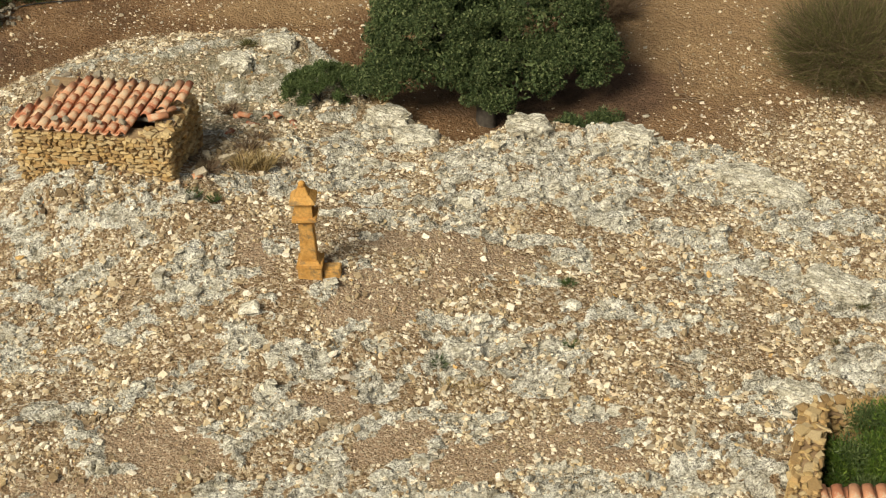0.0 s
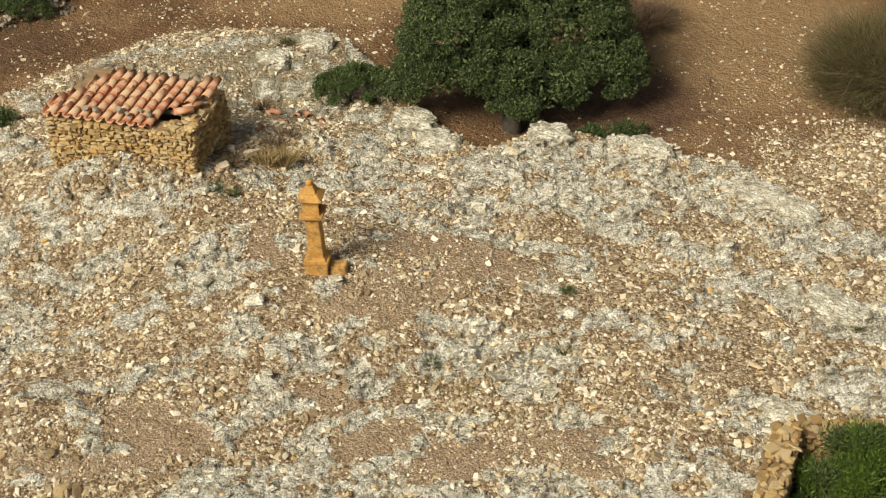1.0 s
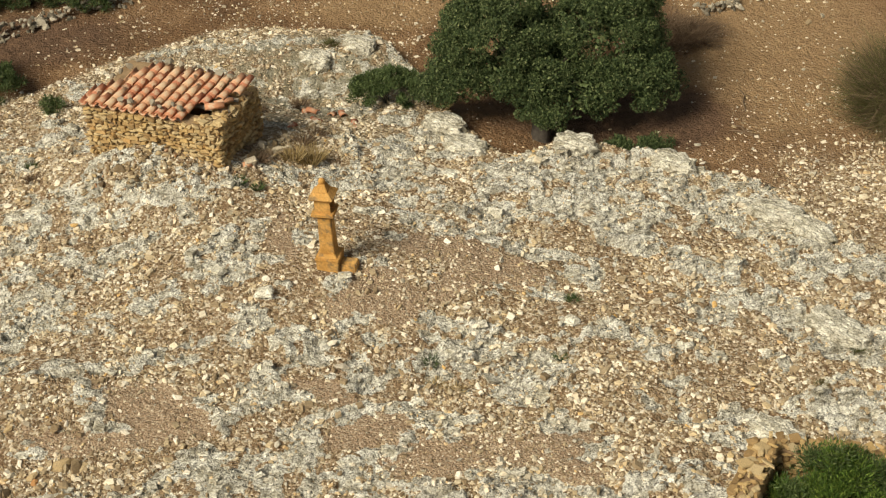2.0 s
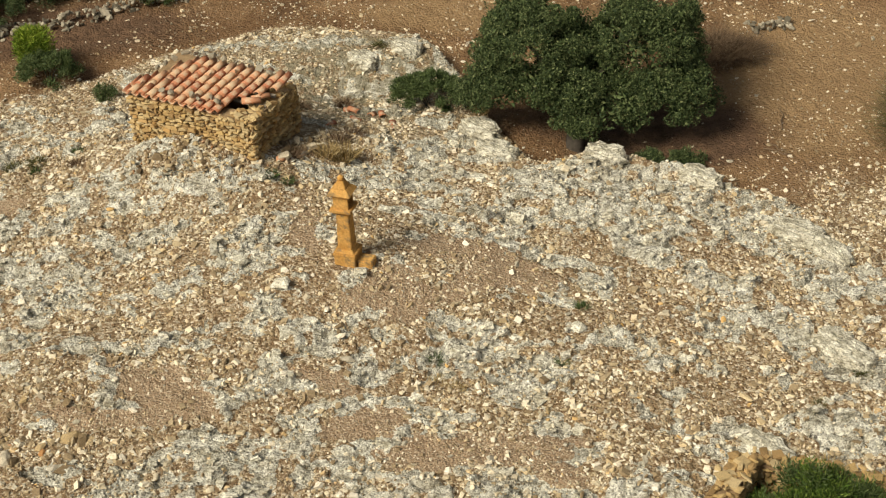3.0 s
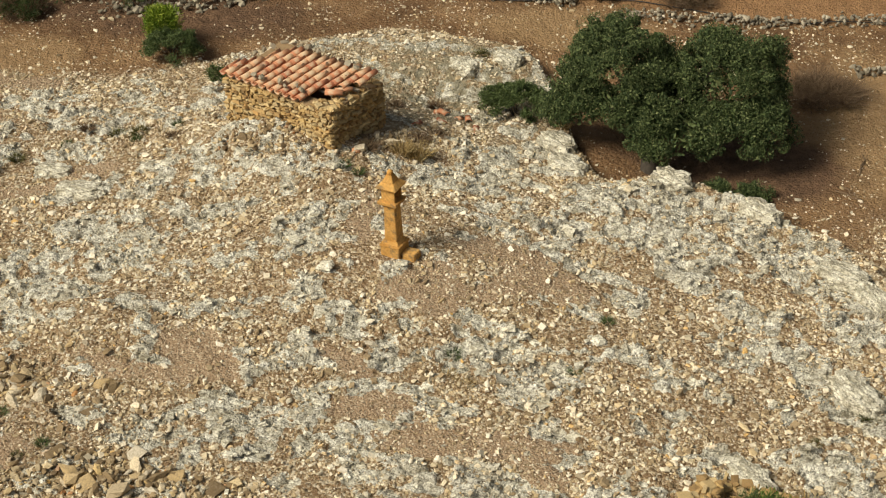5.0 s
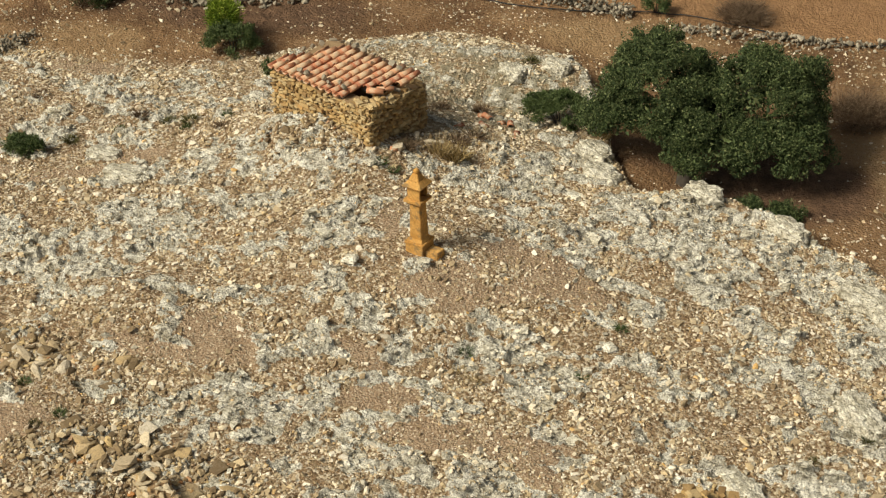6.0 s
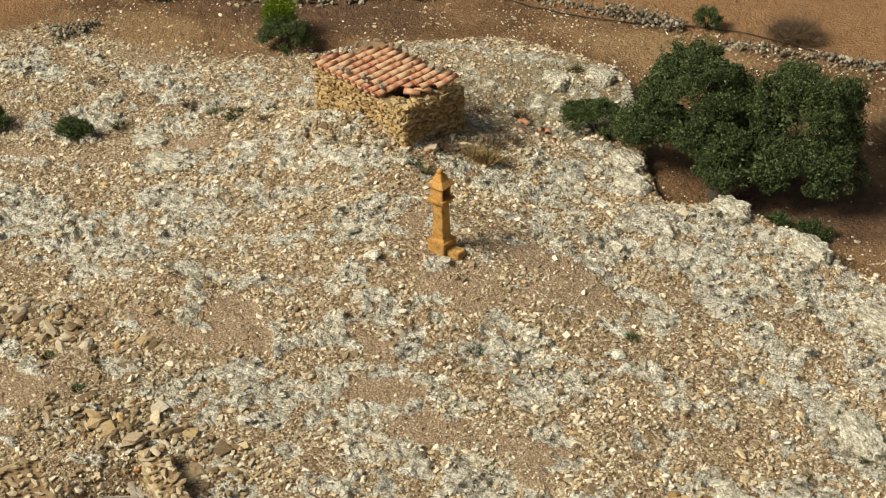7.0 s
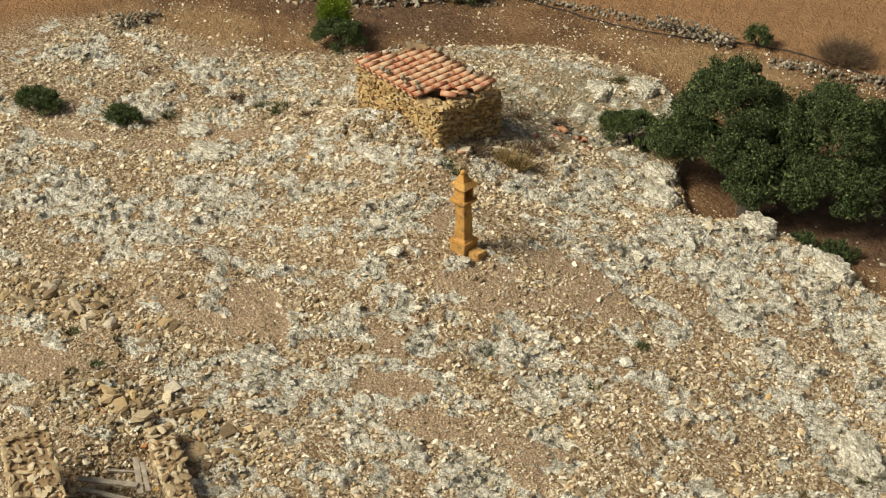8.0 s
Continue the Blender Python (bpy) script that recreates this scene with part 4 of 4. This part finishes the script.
def twiggy(name, x, y, a, b, c, mats, seed, label, count, per, size, thin, category="shrub", gap=0.12, upward=0.8):
    """A shrub of fine upright stalks in overlapping clumps."""
    ob = thing(name, pose(x, y, lift(x, y) - 0.05), label, category)
    p, r = clumps([(0, 0, c * 0.4, a, b, c * 0.65), (0.1 * a, 0, c * 0.35, a * 0.55, b * 0.55, c * 0.5)], count, seed, 0.22, 0.42, gap, 0.05)
    for k, m in enumerate(mats):
        leaves("foliage", p[k::len(mats)], r[k::len(mats)], per, size, m, seed + k, ob, hollow=0.1, thin=thin, upward=upward)
    rng = random.Random(seed)
    for _ in range(3):
        q = Vector((rng.uniform(-0.6, 0.6) * a, rng.uniform(-0.6, 0.6) * b, c * 0.7))
        limb("stem", [(q.x * 0.2, q.y * 0.2, -0.05), q * 0.5, q], 0.025, 0.008, BARK, ob, 5)
    return ob


for i, (x, y, a, c) in enumerate(((-12.6, 13.1, 0.9, 0.9), (-11.3, 14.1, 0.9, 1.0), (-9.8, 14.4, 1.0, 1.1), (-8.0, 14.7, 0.9, 0.8), (-6.0, 15.3, 0.8, 0.8), (-13.9, 11.9, 0.7, 0.7), (-4.4, 15.6, 0.6, 0.6))):
    twiggy("undergrowth", x, y, a, 0.6, c, (DRYTWIG, BUSHLEAF, OAKLEAF), 330 + i, "dark tangled undergrowth along the old wall", 45, 150, 0.07, 0.14, "undergrowth", 0.25)
twiggy("sapling", -8.95, 10.6, 0.4, 0.36, 1.3, (LIMELEAF, FRESHLEAF), 36, "bright yellow-green leafy sapling", 54, 260, 0.05, 0.22, "sapling", 0.1)
def stalky(name, x, y, a, b, c, mats, seed, label, bases, count, width, lean=0.8):
    """A shrub of very many fine arching stalks that rise from a few stools."""
    ob = thing(name, pose(x, y, lift(x, y) - 0.06), label, "shrub")
    rng = random.Random(seed)
    for k in range(bases):
        q, t = 0.75 * math.sqrt((k + 0.5) / bases), 2.4 * k
        part_len = c * (0.62 - 0.2 * q) * rng.uniform(0.8, 1.15)
        blades("foliage", (a * q * math.cos(t), b * q * math.sin(t), 0), (a * 0.5, b * 0.5), count, part_len, width, mats[k % len(mats)], seed + k, ob, lean + 0.8 * q, 1.0, 0.26)
    for k in range(3):
        q = Vector((rng.uniform(-0.5, 0.5) * a, rng.uniform(-0.5, 0.5) * b, c * 0.5))
        limb("stem", [(q.x * 0.3, q.y * 0.3, -0.05), q * 0.6, q], 0.025, 0.008, BARK, ob, 5)
    return ob


stalky("broom_shrub", 15.55, 5.9, 1.6, 1.4, 2.1, (BROOM, BROOM, DRYTWIG), 301, "large olive-brown broom shrub with fine arching stalks", 30, 1100, 0.006)
stalky("dry_bush", 10.3, 10.3, 1.1, 0.9, 1.1, (DRYTWIG,), 305, "leafless brown thorn bush behind the oak", 10, 420, 0.005)
stalky("dry_bush", 6.3, 15.3, 0.9, 0.7, 0.9, (DRYTWIG,), 307, "leafless brown bush past the field wall", 8, 380, 0.005)
for i, (x, y, n, l) in enumerate(((-0.6, 4.45, 170, 0.5), (-0.2, 4.45, 200, 0.6), (0.0, 4.65, 120, 0.45), (3.3, 7.1, 140, 0.4), (9.6, -6.4, 120, 0.3))):
    spiky("grass_tuft", x, y, (0.3, 0.25), n, l, 0.008, STRAW, 60 + i, "dry straw-coloured grass tuft between stones", "grass", 0.5, "foliage")
for i, (x, y, s) in enumerate(((-0.35, 5.35, 0.3), (-1.45, 4.25, 0.2))):
    spiky("dry_bush", x, y, (s, s), 260, 0.34, 0.008, DRYTWIG, 70 + i, "grey-brown dry thorny cushion by the hut", "bush", 1.1, "foliage", 0.7)
for i, (x, y, s) in enumerate(((-9.9, 4.7, 0.18), (-8.0, 4.9, 0.15), (1.9, -2.9, 0.2), (5.2, -1.3, 0.16), (-1.9, 3.4, 0.2), (-1.5, 3.2, 0.16), (-6.2, -7.0, 0.14), (-7.5, -6.1, 0.14), (8.9, -6.2, 0.3), (9.7, -6.9, 0.3), (-7.0, 5.6, 0.15), (10.9, -3.4, 0.14), (4.6, -3.1, 0.12))):
    spiky("weed", x, y, (s, s), 130, 0.2, 0.007, BUSHLEAF, 80 + i, "small green weed growing between stones", "plant", 0.9, "foliage", 0.8)


for i, (x, y, s) in enumerate(((-8.0, 5.3, 0.22), (-0.3, 7.9, 0.26), (0.0, 5.9, 0.3), (-11.0, 3.9, 0.18), (-12.9, 6.0, 0.2), (-9.5, 5.3, 0.18), (0.6, 10.4, 0.2), (-1.4, 7.7, 0.2), (-6.9, 4.9, 0.2), (-8.6, 5.3, 0.22))):
    spiky("dry_bush", x, y, (s, s), 200, 0.26, 0.007, DRYTWIG if i % 3 else BROOM, 170 + i, "low grey-brown cushion plant between pale rocks", "bush", 1.2, "foliage", 0.6)
for i, (x, y, s) in enumerate(((-6.6, -7.4, 0.14), (-5.7, -7.9, 0.14), (1.9, -3.7, 0.3), (2.3, -3.9, 0.26), (10.9, -3.6, 0.2), (9.8, -4.5, 0.18), (8.2, -6.0, 0.24), (9.5, -6.1, 0.3), (9.2, -6.6, 0.3))):
    spiky("grass_tuft", x, y, (s, s), 110, 0.16, 0.006, STRAW if i in (2, 3) else BROOM, 190 + i, "thin olive grass tuft among loose stones", "grass", 0.9, "foliage", 0.8)


# ---------------------------------------------------------------- walls and ruins
def dry_wall(name, pts, hgt, thick, size, seed, label, mat=GREYSTONE):
    """A tumbled dry-stone field wall along a line of points."""
    rng = np.random.default_rng(seed)
    at, sz = [], []
    for (x0, y0), (x1, y1) in zip(pts, pts[1:]):
        L = math.hypot(x1 - x0, y1 - y0)
        n = int(L * thick * hgt / size**3 * 1.5) + 14
        u, w = rng.uniform(0, 1, n), rng.normal(0, 0.45, n) * thick
        hh = hgt * (0.65 + 0.5 * vnoise(u * L * 0.8 + seed, u * 0 + seed, seed)) * np.clip(1.15 - np.abs(w) / thick, 0.15, 1)
        x, y = x0 + (x1 - x0) * u - (y1 - y0) / L * w, y0 + (y1 - y0) * u + (x1 - x0) / L * w
        at.append(np.stack([x, y, height(x, y) + hh * rng.uniform(0, 1, n)], 1))
        sz.append(size * np.exp(rng.normal(0, 0.25, n)))
    at, sz = np.concatenate(at), np.concatenate(sz)
    n = len(at)
    shapes = np.array(chunk_shapes(24, 0.75, seed))
    v = np.einsum("nij,nkj->nki", turned(rng, n, 0.3), shapes[rng.integers(0, 24, n)] * sz[:, None, None]) + at[:, None]
    f = (ICO_F[None] + 12 * np.arange(n)[:, None, None]).reshape(-1, 3)
    return mass(name, v.reshape(-1, 3), f, mat, label, "stone wall", "stuff")


dry_wall("field_wall", [(-3.8, 15.1), (-1.2, 15.2), (0.3, 15.0)], 0.16, 0.35, 0.14, 5, "low tumbled dry-stone wall of grey fieldstones")
dry_wall("field_wall", [(0.3, 15.0), (2.9, 14.75)], 0.5, 0.38, 0.14, 6, "standing stretch of grey dry-stone wall")
dry_wall("field_wall", [(4.3, 14.2), (6.2, 14.1), (9.5, 14.35), (14.5, 15.3)], 0.2, 0.45, 0.15, 7, "low tumbled dry-stone wall edging the field")
dry_wall("stone_heap", [(-15.9, 8.3), (-14.6, 9.2)], 0.5, 0.4, 0.15, 8, "dark heap of piled fieldstones")
dry_wall("stone_heap", [(11.2, 11.75), (12.4, 11.9)], 0.28, 0.35, 0.19, 9, "small heap of grey stones on bare soil")
dry_wall("field_wall", [(-11.5, 12.2), (-8.0, 13.2), (-5.0, 14.6)], 0.35, 0.35, 0.19, 10, "low dark dry-stone wall below the trees")


def hose():
    c = bpy.data.curves.new("water_pipe", "CURVE")
    c.dimensions, c.bevel_depth, c.bevel_resolution = "3D", 0.018, 2
    s = c.splines.new("POLY")
    pts = [(-7 + 0.5 * i, 14.75 + 0.3 * math.sin(i * 0.35) - 0.006 * (i - 18) ** 2 * 0.1) for i in range(46)]
    s.points.add(len(pts) - 1)
    for p, (x, y) in zip(s.points, pts):
        p.co = (x, y, lift(x, y) + 0.05, 1)
    ob = new("water_pipe", c)
    c.materials.append(HOSE)
    tagged(ob, "black plastic water pipe lying along the field wall", "pipe")


hose()


def stub_wall(name, x, y, turn, length, thick, base, top, seed, label, w=0.2, hgt=0.1, meshes=TOP_STONES):
    """A ruined wall: core, faced stones on both sides and rough stones over the top. Local x runs along it."""
    ob = thing(name, pose(x, y, 0, 0, 0, turn), label, "ruined wall")
    rng = random.Random(seed)
    part("core", box_bm(0, length, 0.04, thick - 0.04, base, top - 0.08), MORTAR, ob)
    for k in range(int(length / 0.13)):
        for j in range(int(thick / 0.2) + 1):
            s = rng.choice((0.1, 0.13, 0.16, 0.2, 0.27))
            sharing("stone", rng.choice(meshes), ob, pose(0.08 + k * 0.13 + rng.uniform(-0.05, 0.05), 0.06 + j * (thick - 0.12) / max(1, int(thick / 0.2)) + rng.uniform(-0.04, 0.04), top - 0.04 + rng.uniform(-0.04, 0.07),
                    rng.uniform(-10, 10), rng.uniform(-10, 10), rng.uniform(0, 180)) @ Matrix.Diagonal((s, s * rng.uniform(0.5, 0.9), rng.uniform(0.045, 0.085), 1)))
    face_stones(ob, length, lambda u: top - 0.02, 0.12, base, seed + 1, w, hgt, meshes=meshes)
    n0 = set(ob.children)
    face_stones(ob, length, lambda u: top - 0.02, 0.12, base, seed + 2, w, hgt, meshes=meshes)
    for o in set(ob.children) - n0:
        o.matrix_basis = pose(0, thick, 0) @ o.matrix_basis
    for k in range(int((top - base) / 0.13)):
        for x0 in (0.02, length - 0.02):
            sharing("stone", rng.choice(meshes), ob, pose(x0, thick / 2 + rng.uniform(-0.03, 0.03), base + 0.07 + 0.13 * k) @ Matrix.Diagonal((0.14, thick * rng.uniform(0.75, 1.0), 0.12, 1)))
    return ob


stub_wall("ruined_wall", 7.54, -7.22, -121, 3.4, 0.42, -0.9, 0.85, 91, "ochre ruined stone wall enclosing a green bush", meshes=WALL_STONES)
stub_wall("ruined_wall", 7.75, -7.35, -17, 2.6, 0.4, -0.9, 0.62, 95, "low ruined stone wall behind a green bush", meshes=WALL_STONES)
twiggy("garden_bush", 8.75, -8.45, 1.45, 1.05, 1.6, (GARDENLEAF, GARDENLEAF, BUSHLEAF), 97, "dense deep green bush filling the ruined enclosure", 260, 240, 0.04, 0.25, "bush", 0.25)


def lean_to():
    ob = thing("tiled_lean_to", pose(6.85, -9.1, 0, 0, 0, -16), "small terracotta tiled roof edge over the ruined enclosure", "roof")
    rng = random.Random(5)
    part("wall", box_bm(0, 2.9, -0.9, -0.3, -0.9, 0.42, 0.02), MORTAR, ob)
    for k in range(11):
        for j in range(2):
            sharing("cover_tile", COVER, ob, pose(0.1 + k * 0.262, -0.9 + 0.42 * j, 0.5 + 0.1 * j, 12, rng.uniform(-5, 5), rng.uniform(-4, 4)) @ Matrix.Diagonal((1.1, 1, 1.1, 1)))
            sharing("channel_tile", CHANNEL, ob, pose(0.23 + k * 0.262, -0.9 + 0.42 * j, 0.54 + 0.1 * j, 12, 0, 0))
    return ob


lean_to()
stub_wall("ruined_wall", -5.78, -10.94, -46, 3.2, 0.95, -0.9, 0.68, 101, "thick ruined wall of ochre rubble stones")
stub_wall("ruined_wall", -3.62, -8.78, -46, 3.0, 0.48, -0.9, -0.02, 105, "low ruined wall of ochre rubble stones")
for i, (x, y, z, turn, L, w) in enumerate(((-4.35, -10.45, -0.42, 12, 1.35, 0.14), (-4.1, -10.7, -0.4, 6, 1.2, 0.12), (-3.55, -9.45, -0.36, -52, 1.1, 0.13), (-3.35, -9.5, -0.38, -50, 1.0, 0.1), (-3.9, -10.0, -0.4, 20, 0.9, 0.06))):
    pl = part("old_plank", box_bm(0, L, -w / 2, w / 2, -0.025, 0.025, 0.006), OLDWOOD, None)
    pl.matrix_basis = pose(x, y, max(z, lift(x, y) + 0.06), 0, 3.0 * (i % 3 - 1), turn)
    tagged(pl, "grey weathered plank lying in the ruin", "plank", "planks in the ruin")


def slabs():
    """Fallen wall stones, each of its own."""
    rng = random.Random(44)
    zones = [(-8.4, -5.2, 1.7, 0.75, 85, 0.25), (-6.2, -5.4, 1.4, 0.6, 40, 0.22), (-4.6, -7.8, 1.7, 0.95, 95, 0.25), (-2.5, -8.1, 1.0, 0.8, 36, 0.24), (-4.0, -9.6, 0.5, 0.5, 10, 0.25), (-6.6, -4.0, 1.2, 0.6, 12, 0.2),
             (1.0, -2.6, 3.5, 1.2, 10, 0.17), (5.5, -3.4, 3.5, 1.8, 14, 0.17), (-1.3, 4.3, 0.6, 0.6, 10, 0.22), (-4.2, 3.6, 1.8, 0.5, 10, 0.17), (11.5, -4.5, 2.0, 1.2, 6, 0.2)]
    i = 0
    for cx, cy, a, b, n, s in zones:
        for _ in range(n):
            q, t = math.sqrt(rng.random()), rng.uniform(0, 2 * math.pi)
            x, y = cx + a * q * math.cos(t), cy + b * q * math.sin(t)
            w = 1.1 * s * rng.choice((0.4, 0.5, 0.65, 0.8, 1.0, 1.5)) * rng.uniform(0.85, 1.15)
            hh = w * rng.uniform(0.2, 0.5)
            ob = new("fallen_stone", rng.choice(SLAB_STONES))
            pile = 0.17 * (1 - q) if s > 0.24 else 0
            ob.matrix_basis = pose(x, y, lift(x, y) + hh * 0.25 + pile * rng.random(), rng.uniform(-18, 18), rng.uniform(-18, 18), rng.uniform(0, 360)) @ Matrix.Diagonal((w, w * rng.uniform(0.55, 0.9), hh, 1))
            tagged(ob, "ochre fallen wall stone lying on rubble", "stone", "fallen stones")
            i += 1


slabs()


def rubble():
    """Smaller broken wall stone round the ruins."""
    rng = np.random.default_rng(71)
    p = []
    for cx, cy, a, b, n in ((-8.6, -5.0, 1.9, 0.8, 700), (-4.8, -8.0, 2.2, 1.0, 800), (-2.4, -8.4, 1.3, 1.0, 350), (-3.7, -9.9, 0.8, 0.7, 160), (-3.6, 3.9, 2.2, 0.6, 260), (-1.0, 4.9, 0.7, 0.8, 160), (7.0, -6.9, 1.2, 0.6, 120)):
        q, t = np.sqrt(rng.uniform(0, 1, n)), rng.uniform(0, 2 * np.pi, n)
        p.append(np.stack([cx + a * q * np.cos(t), cy + b * q * np.sin(t)], 1))
    p = np.concatenate(p)
    p = p[clear(p[:, 0], p[:, 1]) > 0]
    strewn("rubble", p, np.clip(0.12 * np.exp(rng.normal(0, 0.4, len(p))), 0.05, 0.26), RUBBLE, "broken ochre rubble fallen from old walls", "rubble", 72, 0.5, 0.35, 0.15)


rubble()


def boulder(x, y, a, b, c, seed, turn):
    """A weathered limestone hump, set into the ground."""
    bm = bmesh.new()
    bmesh.ops.create_icosphere(bm, subdivisions=4, radius=1)
    v = np.array([p.co[:] for p in bm.verts])
    n = 1 + 0.5 * (ridged(v[:, 0] * 2 + seed, v[:, 1] * 2 + v[:, 2] * 1.7, seed, 4) - 0.6) - 0.16 * (1 - step(0, 0.12, cracks(v[:, 0] * 1.6 + seed, v[:, 1] * 2.2 + v[:, 2], seed)))
    flatten = np.where(v[:, 2] > 0.45, 0.45 + (v[:, 2] - 0.45) * 0.35, v[:, 2])
    v = np.stack([v[:, 0] * n * a, v[:, 1] * n * b, flatten * n * c], 1)
    for p, q in zip(bm.verts, v):
        p.co = q
    me = bpy.data.meshes.new("boulder")
    bm.to_mesh(me)
    bm.free()
    me.materials.append(LIMESTONE)
    ob = new("boulder", me)
    ob.matrix_basis = pose(x, y, float(height(np.array([x]), np.array([y]), False)[0]) + 0.08 * c, 0, 0, turn)
    tagged(ob, "weathered pale limestone boulder set in stony ground", "rock", "outcrop boulders")


for i, (x, y, a, b, c) in enumerate(((3.25, 6.1, 0.62, 0.4, 0.42), (3.6, 5.05, 0.6, 0.42, 0.34), (6.35, 4.75, 0.6, 0.4, 0.34), (8.6, 3.75, 0.6, 0.4, 0.34), (10.6, 1.5, 0.75, 0.4, 0.32), (11.2, 0.7, 0.6, 0.35, 0.28),
                                     (10.7, -2.8, 0.75, 0.45, 0.3), (8.5, -5.75, 0.6, 0.35, 0.3), (-8.7, 2.4, 0.65, 0.4, 0.32), (-9.8, 3.4, 0.5, 0.3, 0.26), (0.2, 9.8, 0.5, 0.35, 0.3), (1.4, 10.2, 0.5, 0.35, 0.32))):
    boulder(x, y, a, b, c, 400 + i, -20 - 25 * (x > 8) + 9 * (i % 5 - 2))


def fallen_branch(x, y, turn, length):
    ob = limb("fallen_branch", [(0, 0, 0.03), (length * 0.4, 0.04, 0.07), (length * 0.75, -0.03, 0.06), (length, 0.06, 0.09)], 0.026, 0.012, DRYTWIG, None, 6)
    ob.matrix_basis = pose(x, y, lift(x, y), 0, 0, turn)
    tagged(ob, "brown dead branch lying on bare earth", "branch", "dead branches")


for x, y, turn, length in ((10.55, 5.75, -35, 0.75), (10.75, 5.95, -60, 0.5), (11.2, 6.6, 80, 0.9)):
    fallen_branch(x, y, turn, length)


def broken_tiles():
    rng = random.Random(9)
    for x, y in ((0.1, 7.4), (0.4, 7.1), (0.75, 7.0), (-0.3, 7.6), (1.0, 6.7), (-0.5, 6.6), (-0.1, 6.9), (-1.6, 4.0)):
        ob = new("broken_tile", COVER)
        ob.matrix_basis = pose(x, y, lift(x, y) + 0.03, rng.uniform(-10, 10), rng.uniform(-15, 15), rng.uniform(0, 360)) @ Matrix.Diagonal((0.9, rng.uniform(0.4, 0.8), 0.8, 1))
        tagged(ob, "broken terracotta tile lying among stones", "tile", "broken tiles by the hut")


broken_tiles()
